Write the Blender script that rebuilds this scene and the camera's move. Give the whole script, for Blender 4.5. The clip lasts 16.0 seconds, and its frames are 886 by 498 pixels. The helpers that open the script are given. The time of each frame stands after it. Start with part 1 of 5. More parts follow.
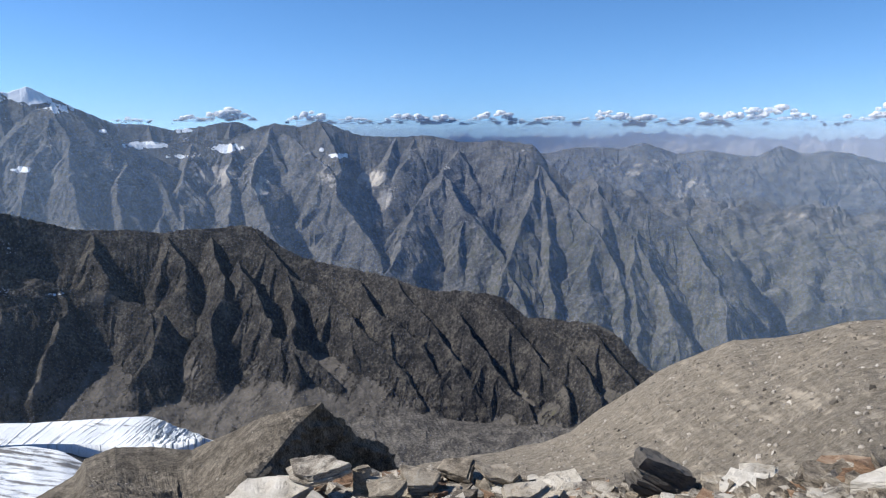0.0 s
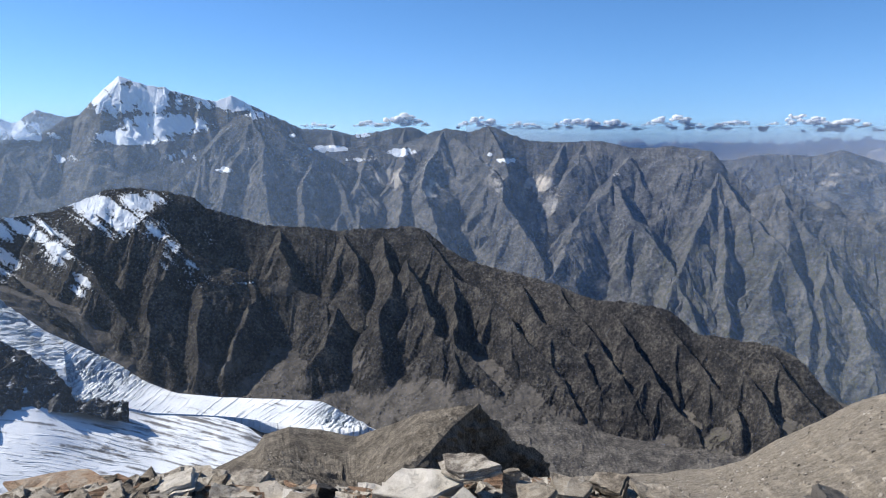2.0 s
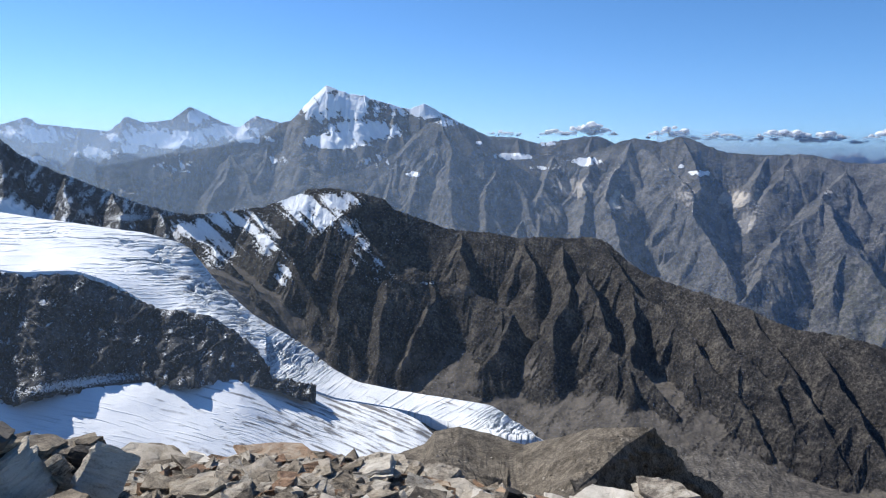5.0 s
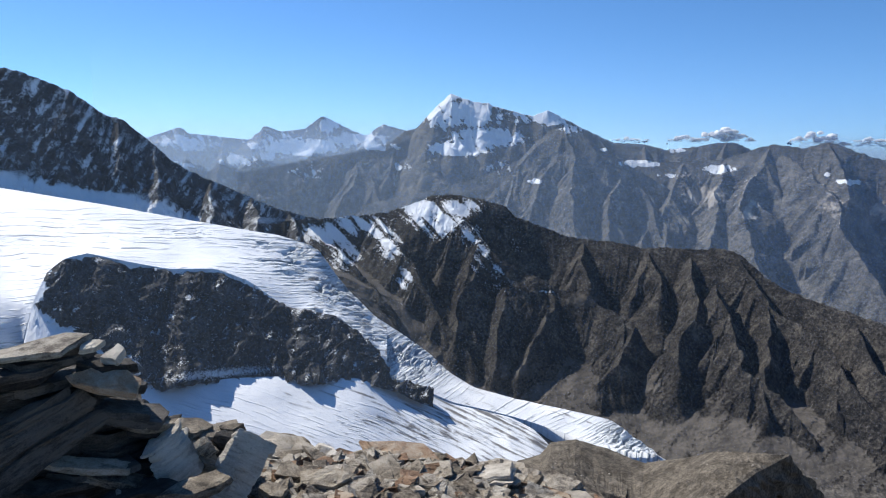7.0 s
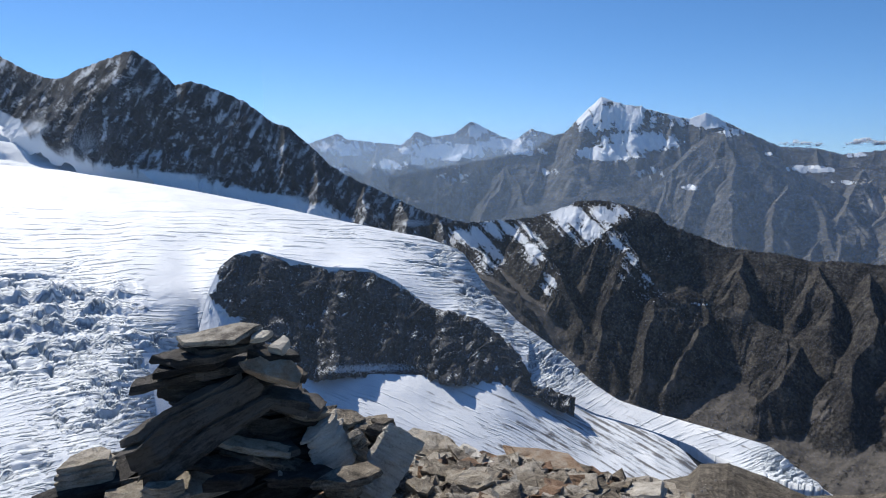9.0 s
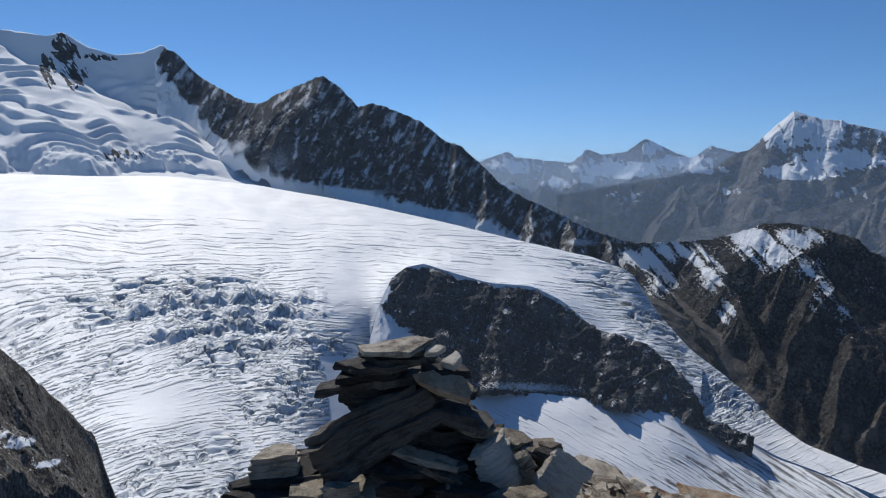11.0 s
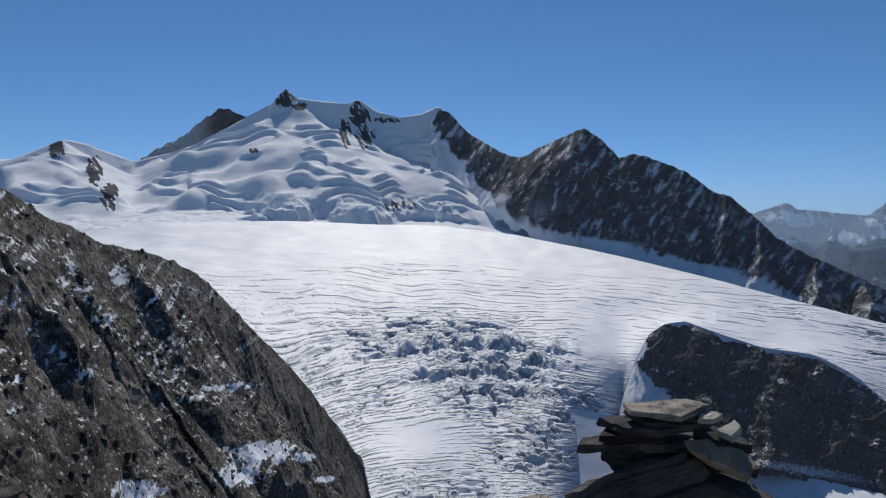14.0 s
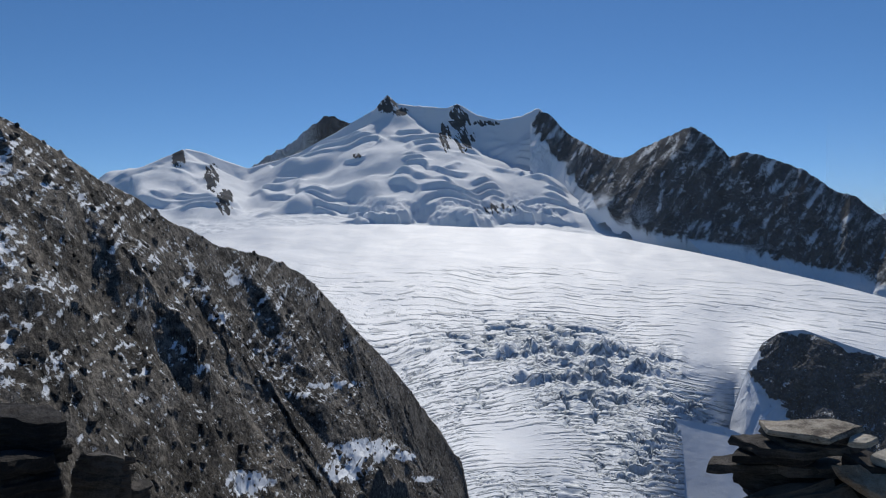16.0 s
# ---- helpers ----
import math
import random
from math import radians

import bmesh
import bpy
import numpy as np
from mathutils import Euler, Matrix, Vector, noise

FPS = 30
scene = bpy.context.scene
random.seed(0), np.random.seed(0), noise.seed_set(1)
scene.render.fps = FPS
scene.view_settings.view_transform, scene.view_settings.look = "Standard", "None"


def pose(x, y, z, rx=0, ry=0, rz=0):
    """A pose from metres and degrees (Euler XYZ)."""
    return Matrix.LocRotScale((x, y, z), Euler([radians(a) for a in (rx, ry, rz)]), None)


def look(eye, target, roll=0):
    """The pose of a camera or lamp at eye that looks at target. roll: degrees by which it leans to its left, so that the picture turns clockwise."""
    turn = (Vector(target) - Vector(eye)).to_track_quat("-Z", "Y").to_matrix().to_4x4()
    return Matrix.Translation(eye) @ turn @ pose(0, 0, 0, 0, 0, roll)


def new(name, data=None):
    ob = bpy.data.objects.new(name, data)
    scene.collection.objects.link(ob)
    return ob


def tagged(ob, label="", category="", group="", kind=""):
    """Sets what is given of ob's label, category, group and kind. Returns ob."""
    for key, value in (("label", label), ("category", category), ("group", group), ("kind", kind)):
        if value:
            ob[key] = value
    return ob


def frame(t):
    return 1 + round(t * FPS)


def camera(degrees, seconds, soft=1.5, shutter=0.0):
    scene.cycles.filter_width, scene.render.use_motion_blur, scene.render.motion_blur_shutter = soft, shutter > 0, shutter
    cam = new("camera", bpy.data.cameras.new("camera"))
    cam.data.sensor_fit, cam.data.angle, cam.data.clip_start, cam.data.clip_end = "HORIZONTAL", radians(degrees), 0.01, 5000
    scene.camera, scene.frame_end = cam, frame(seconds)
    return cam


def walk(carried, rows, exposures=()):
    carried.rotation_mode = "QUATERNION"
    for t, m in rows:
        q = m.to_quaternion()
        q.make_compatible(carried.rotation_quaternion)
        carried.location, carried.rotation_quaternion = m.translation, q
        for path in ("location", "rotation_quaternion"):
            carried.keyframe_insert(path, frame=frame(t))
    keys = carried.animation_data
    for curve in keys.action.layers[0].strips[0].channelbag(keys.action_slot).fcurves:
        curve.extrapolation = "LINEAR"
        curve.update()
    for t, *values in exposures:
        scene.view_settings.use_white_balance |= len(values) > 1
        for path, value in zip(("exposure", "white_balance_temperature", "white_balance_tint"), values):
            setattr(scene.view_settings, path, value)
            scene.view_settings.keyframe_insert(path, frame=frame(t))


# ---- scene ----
cam = camera(66.0, 16.0, soft=1.1)
walk(cam, [
    (0, pose(-0.000, 0.000, -0.000, 79.50, -0.00, 0.00)),
    (0.5, pose(-0.001, -0.004, -0.001, 79.40, 0.19, 3.55)),
    (1, pose(-0.004, 0.002, -0.002, 79.49, 0.10, 6.93)),
    (1.5, pose(0.010, 0.002, -0.006, 79.62, 0.15, 10.48)),
    (2, pose(0.024, -0.009, -0.006, 79.92, 0.01, 13.89)),
    (2.5, pose(0.015, 0.004, -0.019, 80.19, -0.33, 17.42)),
    (3, pose(0.021, -0.008, -0.020, 80.32, -0.31, 21.02)),
    (3.5, pose(-0.005, -0.027, -0.016, 79.90, -1.02, 24.54)),
    (4, pose(-0.074, -0.054, -0.009, 79.98, -1.25, 26.17)),
    (6.5, pose(-0.123, -0.097, 0.002, 80.96, -0.39, 36.26)),
    (7, pose(-0.130, -0.111, -0.003, 80.94, -0.57, 39.30)),
    (7.5, pose(-0.135, -0.121, -0.002, 81.00, -0.48, 42.13)),
    (8, pose(-0.148, -0.126, -0.005, 81.10, -0.42, 45.04)),
    (8.5, pose(-0.157, -0.125, -0.007, 81.19, -0.29, 48.46)),
    (11, pose(-0.184, -0.162, 0.009, 82.64, -0.30, 65.50)),
    (11.5, pose(-0.200, -0.166, 0.010, 83.65, -0.05, 71.02)),
    (12, pose(-0.200, -0.173, 0.015, 84.31, -0.34, 74.92)),
    (12.5, pose(-0.212, -0.180, 0.011, 85.20, -0.48, 78.72)),
    (13, pose(-0.210, -0.203, 0.010, 85.91, -0.69, 82.11)),
    (13.5, pose(-0.224, -0.219, 0.008, 86.49, -0.78, 84.47)),
    (14, pose(-0.206, -0.225, 0.008, 86.73, -0.56, 86.84)),
    (14.5, pose(-0.218, -0.231, 0.009, 86.98, -1.03, 89.53)),
    (15, pose(-0.260, -0.276, 0.009, 87.26, -1.23, 90.60)),
    (15.5, pose(-0.295, -0.308, 0.001, 87.33, -0.89, 92.65)),
    (16, pose(-0.311, -0.303, 0.004, 86.91, -0.21, 95.14)),
], exposures=[(0, 0.6), (4, 0.62), (8, 0.37), (11, -0.17), (12.5, -0.45), (14, -0.45), (16, -0.43)])

# ---- light: late-morning alpine sun, high on the glacier side ----
SUN_AZ, SUN_EL = 88.0, 45.0          # azimuth counted to the left of +y, elevation
sun_way = Vector((-math.sin(radians(SUN_AZ)) * math.cos(radians(SUN_EL)),
                  math.cos(radians(SUN_AZ)) * math.cos(radians(SUN_EL)), math.sin(radians(SUN_EL))))
world = bpy.data.worlds.new("sky")
scene.world = world
world.use_nodes = True
wn = world.node_tree
wn.nodes.clear()
w_out = wn.nodes.new("ShaderNodeOutputWorld")
w_bg = wn.nodes.new("ShaderNodeBackground")
w_sky = wn.nodes.new("ShaderNodeTexSky")
w_sky.sky_type = "NISHITA"
w_sky.sun_disc = False
w_sky.sun_elevation = radians(SUN_EL)
w_sky.sun_rotation = radians(-SUN_AZ)
w_sky.altitude = 3600
w_sky.air_density = 1.0
w_sky.dust_density = 0.35
w_sky.ozone_density = 4.0
w_co = wn.nodes.new("ShaderNodeTexCoord")
w_dip = wn.nodes.new("ShaderNodeVectorMath")   # the horizon dips below eye level at this height
w_dip.operation = "ADD"
w_dip.inputs[1].default_value = (0, 0, 0.055)
wn.links.new(w_co.outputs["Generated"], w_dip.inputs[0])
wn.links.new(w_dip.outputs[0], w_sky.inputs[0])
w_deep = wn.nodes.new("ShaderNodeHueSaturation")   # clear, dry air
w_deep.inputs["Saturation"].default_value = 1.16
wn.links.new(w_sky.outputs[0], w_deep.inputs["Color"])
wn.links.new(w_deep.outputs[0], w_bg.inputs[0])
w_bg.inputs[1].default_value = 0.115
wn.links.new(w_bg.outputs[0], w_out.inputs[0])
lamp = bpy.data.lights.new("sun", "SUN")
lamp.energy, lamp.angle, lamp.color = 4.6, radians(0.53), (1.0, 0.96, 0.9)
sun = new("sun", lamp)
sun.matrix_world = look(sun_way * 100, (0, 0, 0))


# ---- materials ----
class Net:
    """Short hand for one material's nodes."""

    def __init__(self, name):
        self.mat = bpy.data.materials.new(name)
        self.mat.use_nodes = True
        self.t = self.mat.node_tree
        self.t.nodes.clear()
        self.out = self.node("ShaderNodeOutputMaterial")

    def node(self, kind, **sets):
        n = self.t.nodes.new(kind)
        for k, v in sets.items():
            setattr(n, k, v)
        return n

    def link(self, a, b):
        self.t.links.new(a, b)

    def put(self, socket, value):
        if isinstance(value, bpy.types.NodeSocket):
            self.link(value, socket)
        else:
            socket.default_value = value

    def noise(self, scale, detail=6.0, rough=0.6, vec=None, warp=0.0):
        n = self.node("ShaderNodeTexNoise")
        n.inputs["Scale"].default_value = scale
        n.inputs["Detail"].default_value = detail
        n.inputs["Roughness"].default_value = rough
        n.inputs["Distortion"].default_value = warp
        if vec is not None:
            self.link(vec, n.inputs["Vector"])
        return n.outputs["Fac"]

    def voronoi(self, scale, feature="F1", vec=None, out="Distance"):
        n = self.node("ShaderNodeTexVoronoi", feature=feature)
        n.inputs["Scale"].default_value = scale
        if vec is not None:
            self.link(vec, n.inputs["Vector"])
        return n.outputs[out]

    def coords(self, stretch=(1, 1, 1), turn=(0, 0, 0)):
        c = self.node("ShaderNodeTexCoord")
        m = self.node("ShaderNodeMapping")
        m.inputs["Scale"].default_value = stretch
        m.inputs["Rotation"].default_value = [radians(a) for a in turn]
        self.link(c.outputs["Object"], m.inputs["Vector"])
        return m.outputs["Vector"]

    def attr(self, name):
        return self.node("ShaderNodeAttribute", attribute_name=name).outputs["Fac"]

    def math(self, op, a, b=0.0, clamp=False):
        n = self.node("ShaderNodeMath", operation=op, use_clamp=clamp)
        self.put(n.inputs[0], a)
        self.put(n.inputs[1], b)
        return n.outputs[0]

    def step(self, x, lo, hi):
        n = self.node("ShaderNodeMapRange", interpolation_type="SMOOTHSTEP")
        self.put(n.inputs["Value"], x)
        n.inputs["From Min"].default_value, n.inputs["From Max"].default_value = lo, hi
        return n.outputs["Result"]

    def ramp(self, x, stops):
        n = self.node("ShaderNodeValToRGB")
        e = n.color_ramp.elements
        while len(e) < len(stops):
            e.new(0.5)
        for i, (p, c) in enumerate(stops):
            e[i].position, e[i].color = p, (*c, 1)
        self.put(n.inputs[0], x)
        return n.outputs["Color"]

    def mix(self, fac, a, b, blend="MIX"):
        n = self.node("ShaderNodeMix", data_type="RGBA", blend_type=blend)
        self.put(n.inputs[0], fac)
        self.put(n.inputs[6], a if not isinstance(a, tuple) else (*a, 1))
        self.put(n.inputs[7], b if not isinstance(b, tuple) else (*b, 1))
        return n.outputs[2]

    def bump(self, height, strength, distance, normal=None):
        n = self.node("ShaderNodeBump")
        n.inputs["Strength"].default_value, n.inputs["Distance"].default_value = strength, distance
        self.link(height, n.inputs["Height"])
        if normal is not None:
            self.link(normal, n.inputs["Normal"])
        return n.outputs["Normal"]

    def surface(self, color, rough, normal=None, specular=0.3, metallic=0.0):
        b = self.node("ShaderNodeBsdfPrincipled")
        self.put(b.inputs["Base Color"], color if not isinstance(color, tuple) else (*color, 1))
        self.put(b.inputs["Roughness"], rough)
        b.inputs["Specular IOR Level"].default_value = specular
        b.inputs["Metallic"].default_value = metallic
        if normal is not None:
            self.link(normal, b.inputs["Normal"])
        self.link(b.outputs[0], self.out.inputs["Surface"])
        return self.mat


def mountain_rock(name, dark, mid, light, scree, veg=(0.05, 0.06, 0.025), snow=(0.77, 0.80, 0.83), grain=0.02, bump=6.0, ragged=1.5, speck=3):
    """Rock with scree, meadow and snow, where the mesh's attributes call for them. grain: 1 / size of the blotches."""
    n = Net(name)
    co = n.coords()
    big = n.noise(grain, 8, 0.62, co, 0.4)
    fine = n.noise(grain * 7, 8, 0.7, co, 0.2)
    tiny = n.noise(grain * 45, 5, 0.75, co)
    tone = n.math("ADD", n.math("MULTIPLY", big, 0.3), n.math("ADD", n.math("MULTIPLY", fine, 0.42), n.math("MULTIPLY", tiny, 0.28)))
    col = n.ramp(tone, [(0.43, dark), (0.5, mid), (0.575, light)])
    wob = n.math("MULTIPLY", n.math("SUBTRACT", n.noise(grain * speck, 9, 0.72, co), 0.5), ragged)
    sc = n.step(n.math("ADD", n.attr("scree"), n.math("MULTIPLY", wob, 0.7)), 0.36, 0.68)
    scree_col = n.mix(n.step(n.math("ADD", n.math("MULTIPLY", big, 0.35), n.math("ADD", n.math("MULTIPLY", fine, 0.3), n.math("MULTIPLY", tiny, 0.35))), 0.36, 0.64), tuple(c * 0.45 for c in scree), tuple(min(c * 1.55, 1) for c in scree))
    col = n.mix(sc, col, scree_col)
    vg = n.step(n.math("ADD", n.attr("veg"), wob), 0.42, 0.7)
    col = n.mix(vg, col, n.mix(fine, tuple(c * 0.6 for c in veg), tuple(c * 1.5 for c in veg)))
    sn = n.step(n.math("ADD", n.attr("snow"), wob), 0.46, 0.56)
    col = n.mix(sn, col, snow)
    h = n.math("ADD", n.math("MULTIPLY", big, 1.0), n.math("ADD", n.math("MULTIPLY", fine, 0.4), n.math("MULTIPLY", tiny, 0.10)))
    soft = n.math("SUBTRACT", 1.0, n.math("MULTIPLY", n.math("MAXIMUM", sc, sn), 0.75))
    nor = n.bump(n.math("MULTIPLY", h, soft), 1.0, bump)
    return n.surface(col, 0.92, nor, 0.15)


def ice_material():
    """Old snow and ice. The mesh gives coordinates across and along the flow (gu, gv) and how broken the ice is (dens)."""
    n = Net("glacier_ice")
    co = n.coords()
    fine = n.noise(0.06, 8, 0.65, co)
    band = n.noise(0.012, 5, 0.6, co, 0.6)
    gu, gv, dens = n.attr("gu"), n.attr("gv"), n.attr("dens")

    def slots(across, down, seed, width):
        """Nearly parallel cracks along the bands of the ice, each a few times longer than the gap to the next."""
        c = n.node("ShaderNodeCombineXYZ")
        n.link(n.math("MULTIPLY", gu, across), c.inputs[0])
        n.link(n.math("MULTIPLY", gv, down * 0.35), c.inputs[1])
        c.inputs[2].default_value = seed
        wob = n.math("MULTIPLY", n.noise(0.8, 4, 0.6, c.outputs[0]), 1.7)
        v = n.math("FRACT", n.math("ADD", n.math("MULTIPLY", gv, down * 0.6), wob))
        gap = n.math("ABSOLUTE", n.math("SUBTRACT", v, 0.5))
        patch = n.step(n.noise(1.9, 3, 0.6, c.outputs[0]), 0.46, 0.58)
        line = n.math("SUBTRACT", 1.0, n.step(gap, width * 0.5, width * 2.2))
        return n.math("MULTIPLY", line, patch)
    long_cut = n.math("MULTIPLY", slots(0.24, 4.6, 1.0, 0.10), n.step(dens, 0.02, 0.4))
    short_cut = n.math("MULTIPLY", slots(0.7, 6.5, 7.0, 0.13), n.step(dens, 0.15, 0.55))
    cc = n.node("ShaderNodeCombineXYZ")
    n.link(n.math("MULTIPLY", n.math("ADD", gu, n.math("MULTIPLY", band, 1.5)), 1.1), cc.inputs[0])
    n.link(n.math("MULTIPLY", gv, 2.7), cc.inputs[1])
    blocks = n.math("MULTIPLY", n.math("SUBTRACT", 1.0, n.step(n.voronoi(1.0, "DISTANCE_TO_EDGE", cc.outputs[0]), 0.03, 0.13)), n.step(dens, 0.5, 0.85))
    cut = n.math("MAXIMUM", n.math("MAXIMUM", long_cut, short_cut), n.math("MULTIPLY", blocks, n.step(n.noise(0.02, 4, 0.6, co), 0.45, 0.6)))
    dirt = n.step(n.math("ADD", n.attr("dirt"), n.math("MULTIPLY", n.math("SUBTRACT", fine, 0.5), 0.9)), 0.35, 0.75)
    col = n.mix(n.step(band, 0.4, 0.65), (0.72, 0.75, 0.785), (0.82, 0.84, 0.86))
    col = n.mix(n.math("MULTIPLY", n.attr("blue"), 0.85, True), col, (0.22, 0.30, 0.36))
    # Crack lines take a dark blue-grey: the dark of their depth, painted in.
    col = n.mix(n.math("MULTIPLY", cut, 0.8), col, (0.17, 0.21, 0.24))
    col = n.mix(dirt, col, (0.16, 0.155, 0.15))
    h = n.math("SUBTRACT", n.math("MULTIPLY", fine, 0.4), cut)
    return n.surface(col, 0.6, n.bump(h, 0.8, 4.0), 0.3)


M_RIDGE = mountain_rock("ridge_rock", (0.013, 0.0125, 0.0125), (0.035, 0.032, 0.029), (0.115, 0.103, 0.086), (0.082, 0.074, 0.065), (0.07, 0.066, 0.038), grain=0.022, bump=11, ragged=1.7, speck=7)
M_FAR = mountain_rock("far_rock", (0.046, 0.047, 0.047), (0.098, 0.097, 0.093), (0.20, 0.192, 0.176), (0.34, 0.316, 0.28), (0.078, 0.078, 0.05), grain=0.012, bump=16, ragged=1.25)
M_DARK = mountain_rock("dark_gneiss", (0.022, 0.0225, 0.024), (0.055, 0.0555, 0.058), (0.13, 0.13, 0.131), (0.14, 0.125, 0.11), grain=0.024, bump=10, ragged=1.35, speck=13)
M_NEAR = mountain_rock("near_slope_rock", (0.022, 0.020, 0.018), (0.105, 0.095, 0.082), (0.30, 0.268, 0.226), (0.30, 0.268, 0.222), (0.13, 0.13, 0.075), grain=0.14, bump=1.2, ragged=1.7, speck=9)
M_SCREE = mountain_rock("scree", (0.09, 0.077, 0.06), (0.18, 0.155, 0.122), (0.31, 0.27, 0.215), (0.225, 0.194, 0.152), (0.125, 0.11, 0.07), grain=0.24, bump=0.9, ragged=1.0, speck=2)
M_SPUR = mountain_rock("spur_rock", (0.042, 0.036, 0.029), (0.108, 0.093, 0.074), (0.225, 0.195, 0.157), (0.19, 0.164, 0.131), (0.12, 0.105, 0.06), grain=0.09, bump=2.2, ragged=1.6, speck=4)
M_MORAINE = mountain_rock("moraine_rubble", (0.032, 0.029, 0.027), (0.078, 0.071, 0.063), (0.16, 0.146, 0.127), (0.125, 0.114, 0.099), (0.10, 0.092, 0.06), grain=0.03, bump=6, ragged=1.4, speck=4)
M_ICE = ice_material()


def haze_sheet_material(amount, top=420.0, full=-120.0, tint=(0.56, 0.745, 1.0)):
    """Sheet in place of air-light: scatters a little sun and sky, passes the rest."""
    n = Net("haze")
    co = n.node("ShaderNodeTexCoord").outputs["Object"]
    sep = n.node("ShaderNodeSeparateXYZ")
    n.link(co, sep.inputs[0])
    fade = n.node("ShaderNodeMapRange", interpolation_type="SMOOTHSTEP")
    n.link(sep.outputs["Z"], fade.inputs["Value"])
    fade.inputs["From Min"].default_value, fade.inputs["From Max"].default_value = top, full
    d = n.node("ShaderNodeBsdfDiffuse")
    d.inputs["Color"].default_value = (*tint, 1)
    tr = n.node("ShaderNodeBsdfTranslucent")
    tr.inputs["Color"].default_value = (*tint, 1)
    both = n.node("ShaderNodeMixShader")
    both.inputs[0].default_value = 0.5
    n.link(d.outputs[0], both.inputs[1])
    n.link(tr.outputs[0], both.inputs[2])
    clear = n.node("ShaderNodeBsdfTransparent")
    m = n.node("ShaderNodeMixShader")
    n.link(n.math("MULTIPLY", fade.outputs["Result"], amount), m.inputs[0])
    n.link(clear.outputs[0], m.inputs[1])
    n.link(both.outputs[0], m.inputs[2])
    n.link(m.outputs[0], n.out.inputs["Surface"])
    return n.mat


# ---- noise and terrain tools ----
PERM = np.random.RandomState(11).permutation(256)
PERM = np.concatenate([PERM, PERM, PERM])
GRAD = np.array([(1, 1, 0), (-1, 1, 0), (1, -1, 0), (-1, -1, 0), (1, 0, 1), (-1, 0, 1), (1, 0, -1), (-1, 0, -1),
                 (0, 1, 1), (0, -1, 1), (0, 1, -1), (0, -1, -1)], dtype=np.float32)


def perlin(x, y, z):
    xi, yi, zi = np.floor(x).astype(np.int32), np.floor(y).astype(np.int32), np.floor(z).astype(np.int32)
    xf, yf, zf = (x - xi).astype(np.float32), (y - yi).astype(np.float32), (z - zi).astype(np.float32)
    u, v, w = (q * q * q * (q * (q * 6 - 15) + 10) for q in (xf, yf, zf))
    xi, yi, zi = xi & 255, yi & 255, zi & 255

    def corner(a, b, c):
        g = GRAD[PERM[PERM[PERM[xi + a] + yi + b] + zi + c] % 12]
        return g[..., 0] * (xf - a) + g[..., 1] * (yf - b) + g[..., 2] * (zf - c)

    def mix(a, b, k):
        return a + k * (b - a)
    return mix(mix(mix(corner(0, 0, 0), corner(1, 0, 0), u), mix(corner(0, 1, 0), corner(1, 1, 0), u), v),
               mix(mix(corner(0, 0, 1), corner(1, 0, 1), u), mix(corner(0, 1, 1), corner(1, 1, 1), u), v), w)


def fbm(x, y, z, octaves=5, gain=0.5):
    total, amp, f = 0, 1.0, 1.0
    for i in range(octaves):
        total = total + amp * perlin(x * f + 17.3 * i, y * f + 5.1 * i, z * f + 9.7 * i)
        amp, f = amp * gain, f * 2.03
    return total


def ridged(x, y, z, octaves=5, gain=0.5):
    """Sharp crests at 1, hollows towards 0."""
    total, amp, f, norm = 0, 1.0, 1.0, 0.0
    for i in range(octaves):
        n = 1 - np.abs(perlin(x * f + 31.7 * i, y * f + 11.9 * i, z * f + 3.3 * i)) * 1.6
        total = total + amp * n * np.abs(n)
        norm += amp
        amp, f = amp * gain, f * 2.07
    return total / norm


def sstep(x, lo, hi):
    k = np.clip((x - lo) / (hi - lo), 0, 1)
    return k * k * (3 - 2 * k)


def along(table, az):
    """Value at each azimuth from a short table of (azimuth, value)."""
    t = np.array(table, dtype=float)
    return np.interp(az, t[:, 0], t[:, 1])


def smooth_along(table, az, width):
    """The same, with its kinks rounded over so many degrees."""
    fine = np.arange(az[0] - 3 * width, az[-1] + 3 * width, 0.05)
    v, n = along(table, fine), max(1, int(width / 0.05 / 2))
    for _ in range(3):
        c = np.cumsum(np.concatenate([np.full(n + 1, v[0]), v, np.full(n, v[-1])]))
        v = (c[2 * n + 1:] - c[:-2 * n - 1]) / (2 * n + 1)
    return np.interp(az, fine, v)


def blobs(spots, az, el):
    """Soft patches: (azimuth, elevation, half width, half height, weight)."""
    total = np.zeros_like(az)
    for a, e, wa, we, k in spots:
        total = np.maximum(total, k * np.exp(-((az - a) / wa) ** 2 - ((el - e) / we) ** 2))
    return total


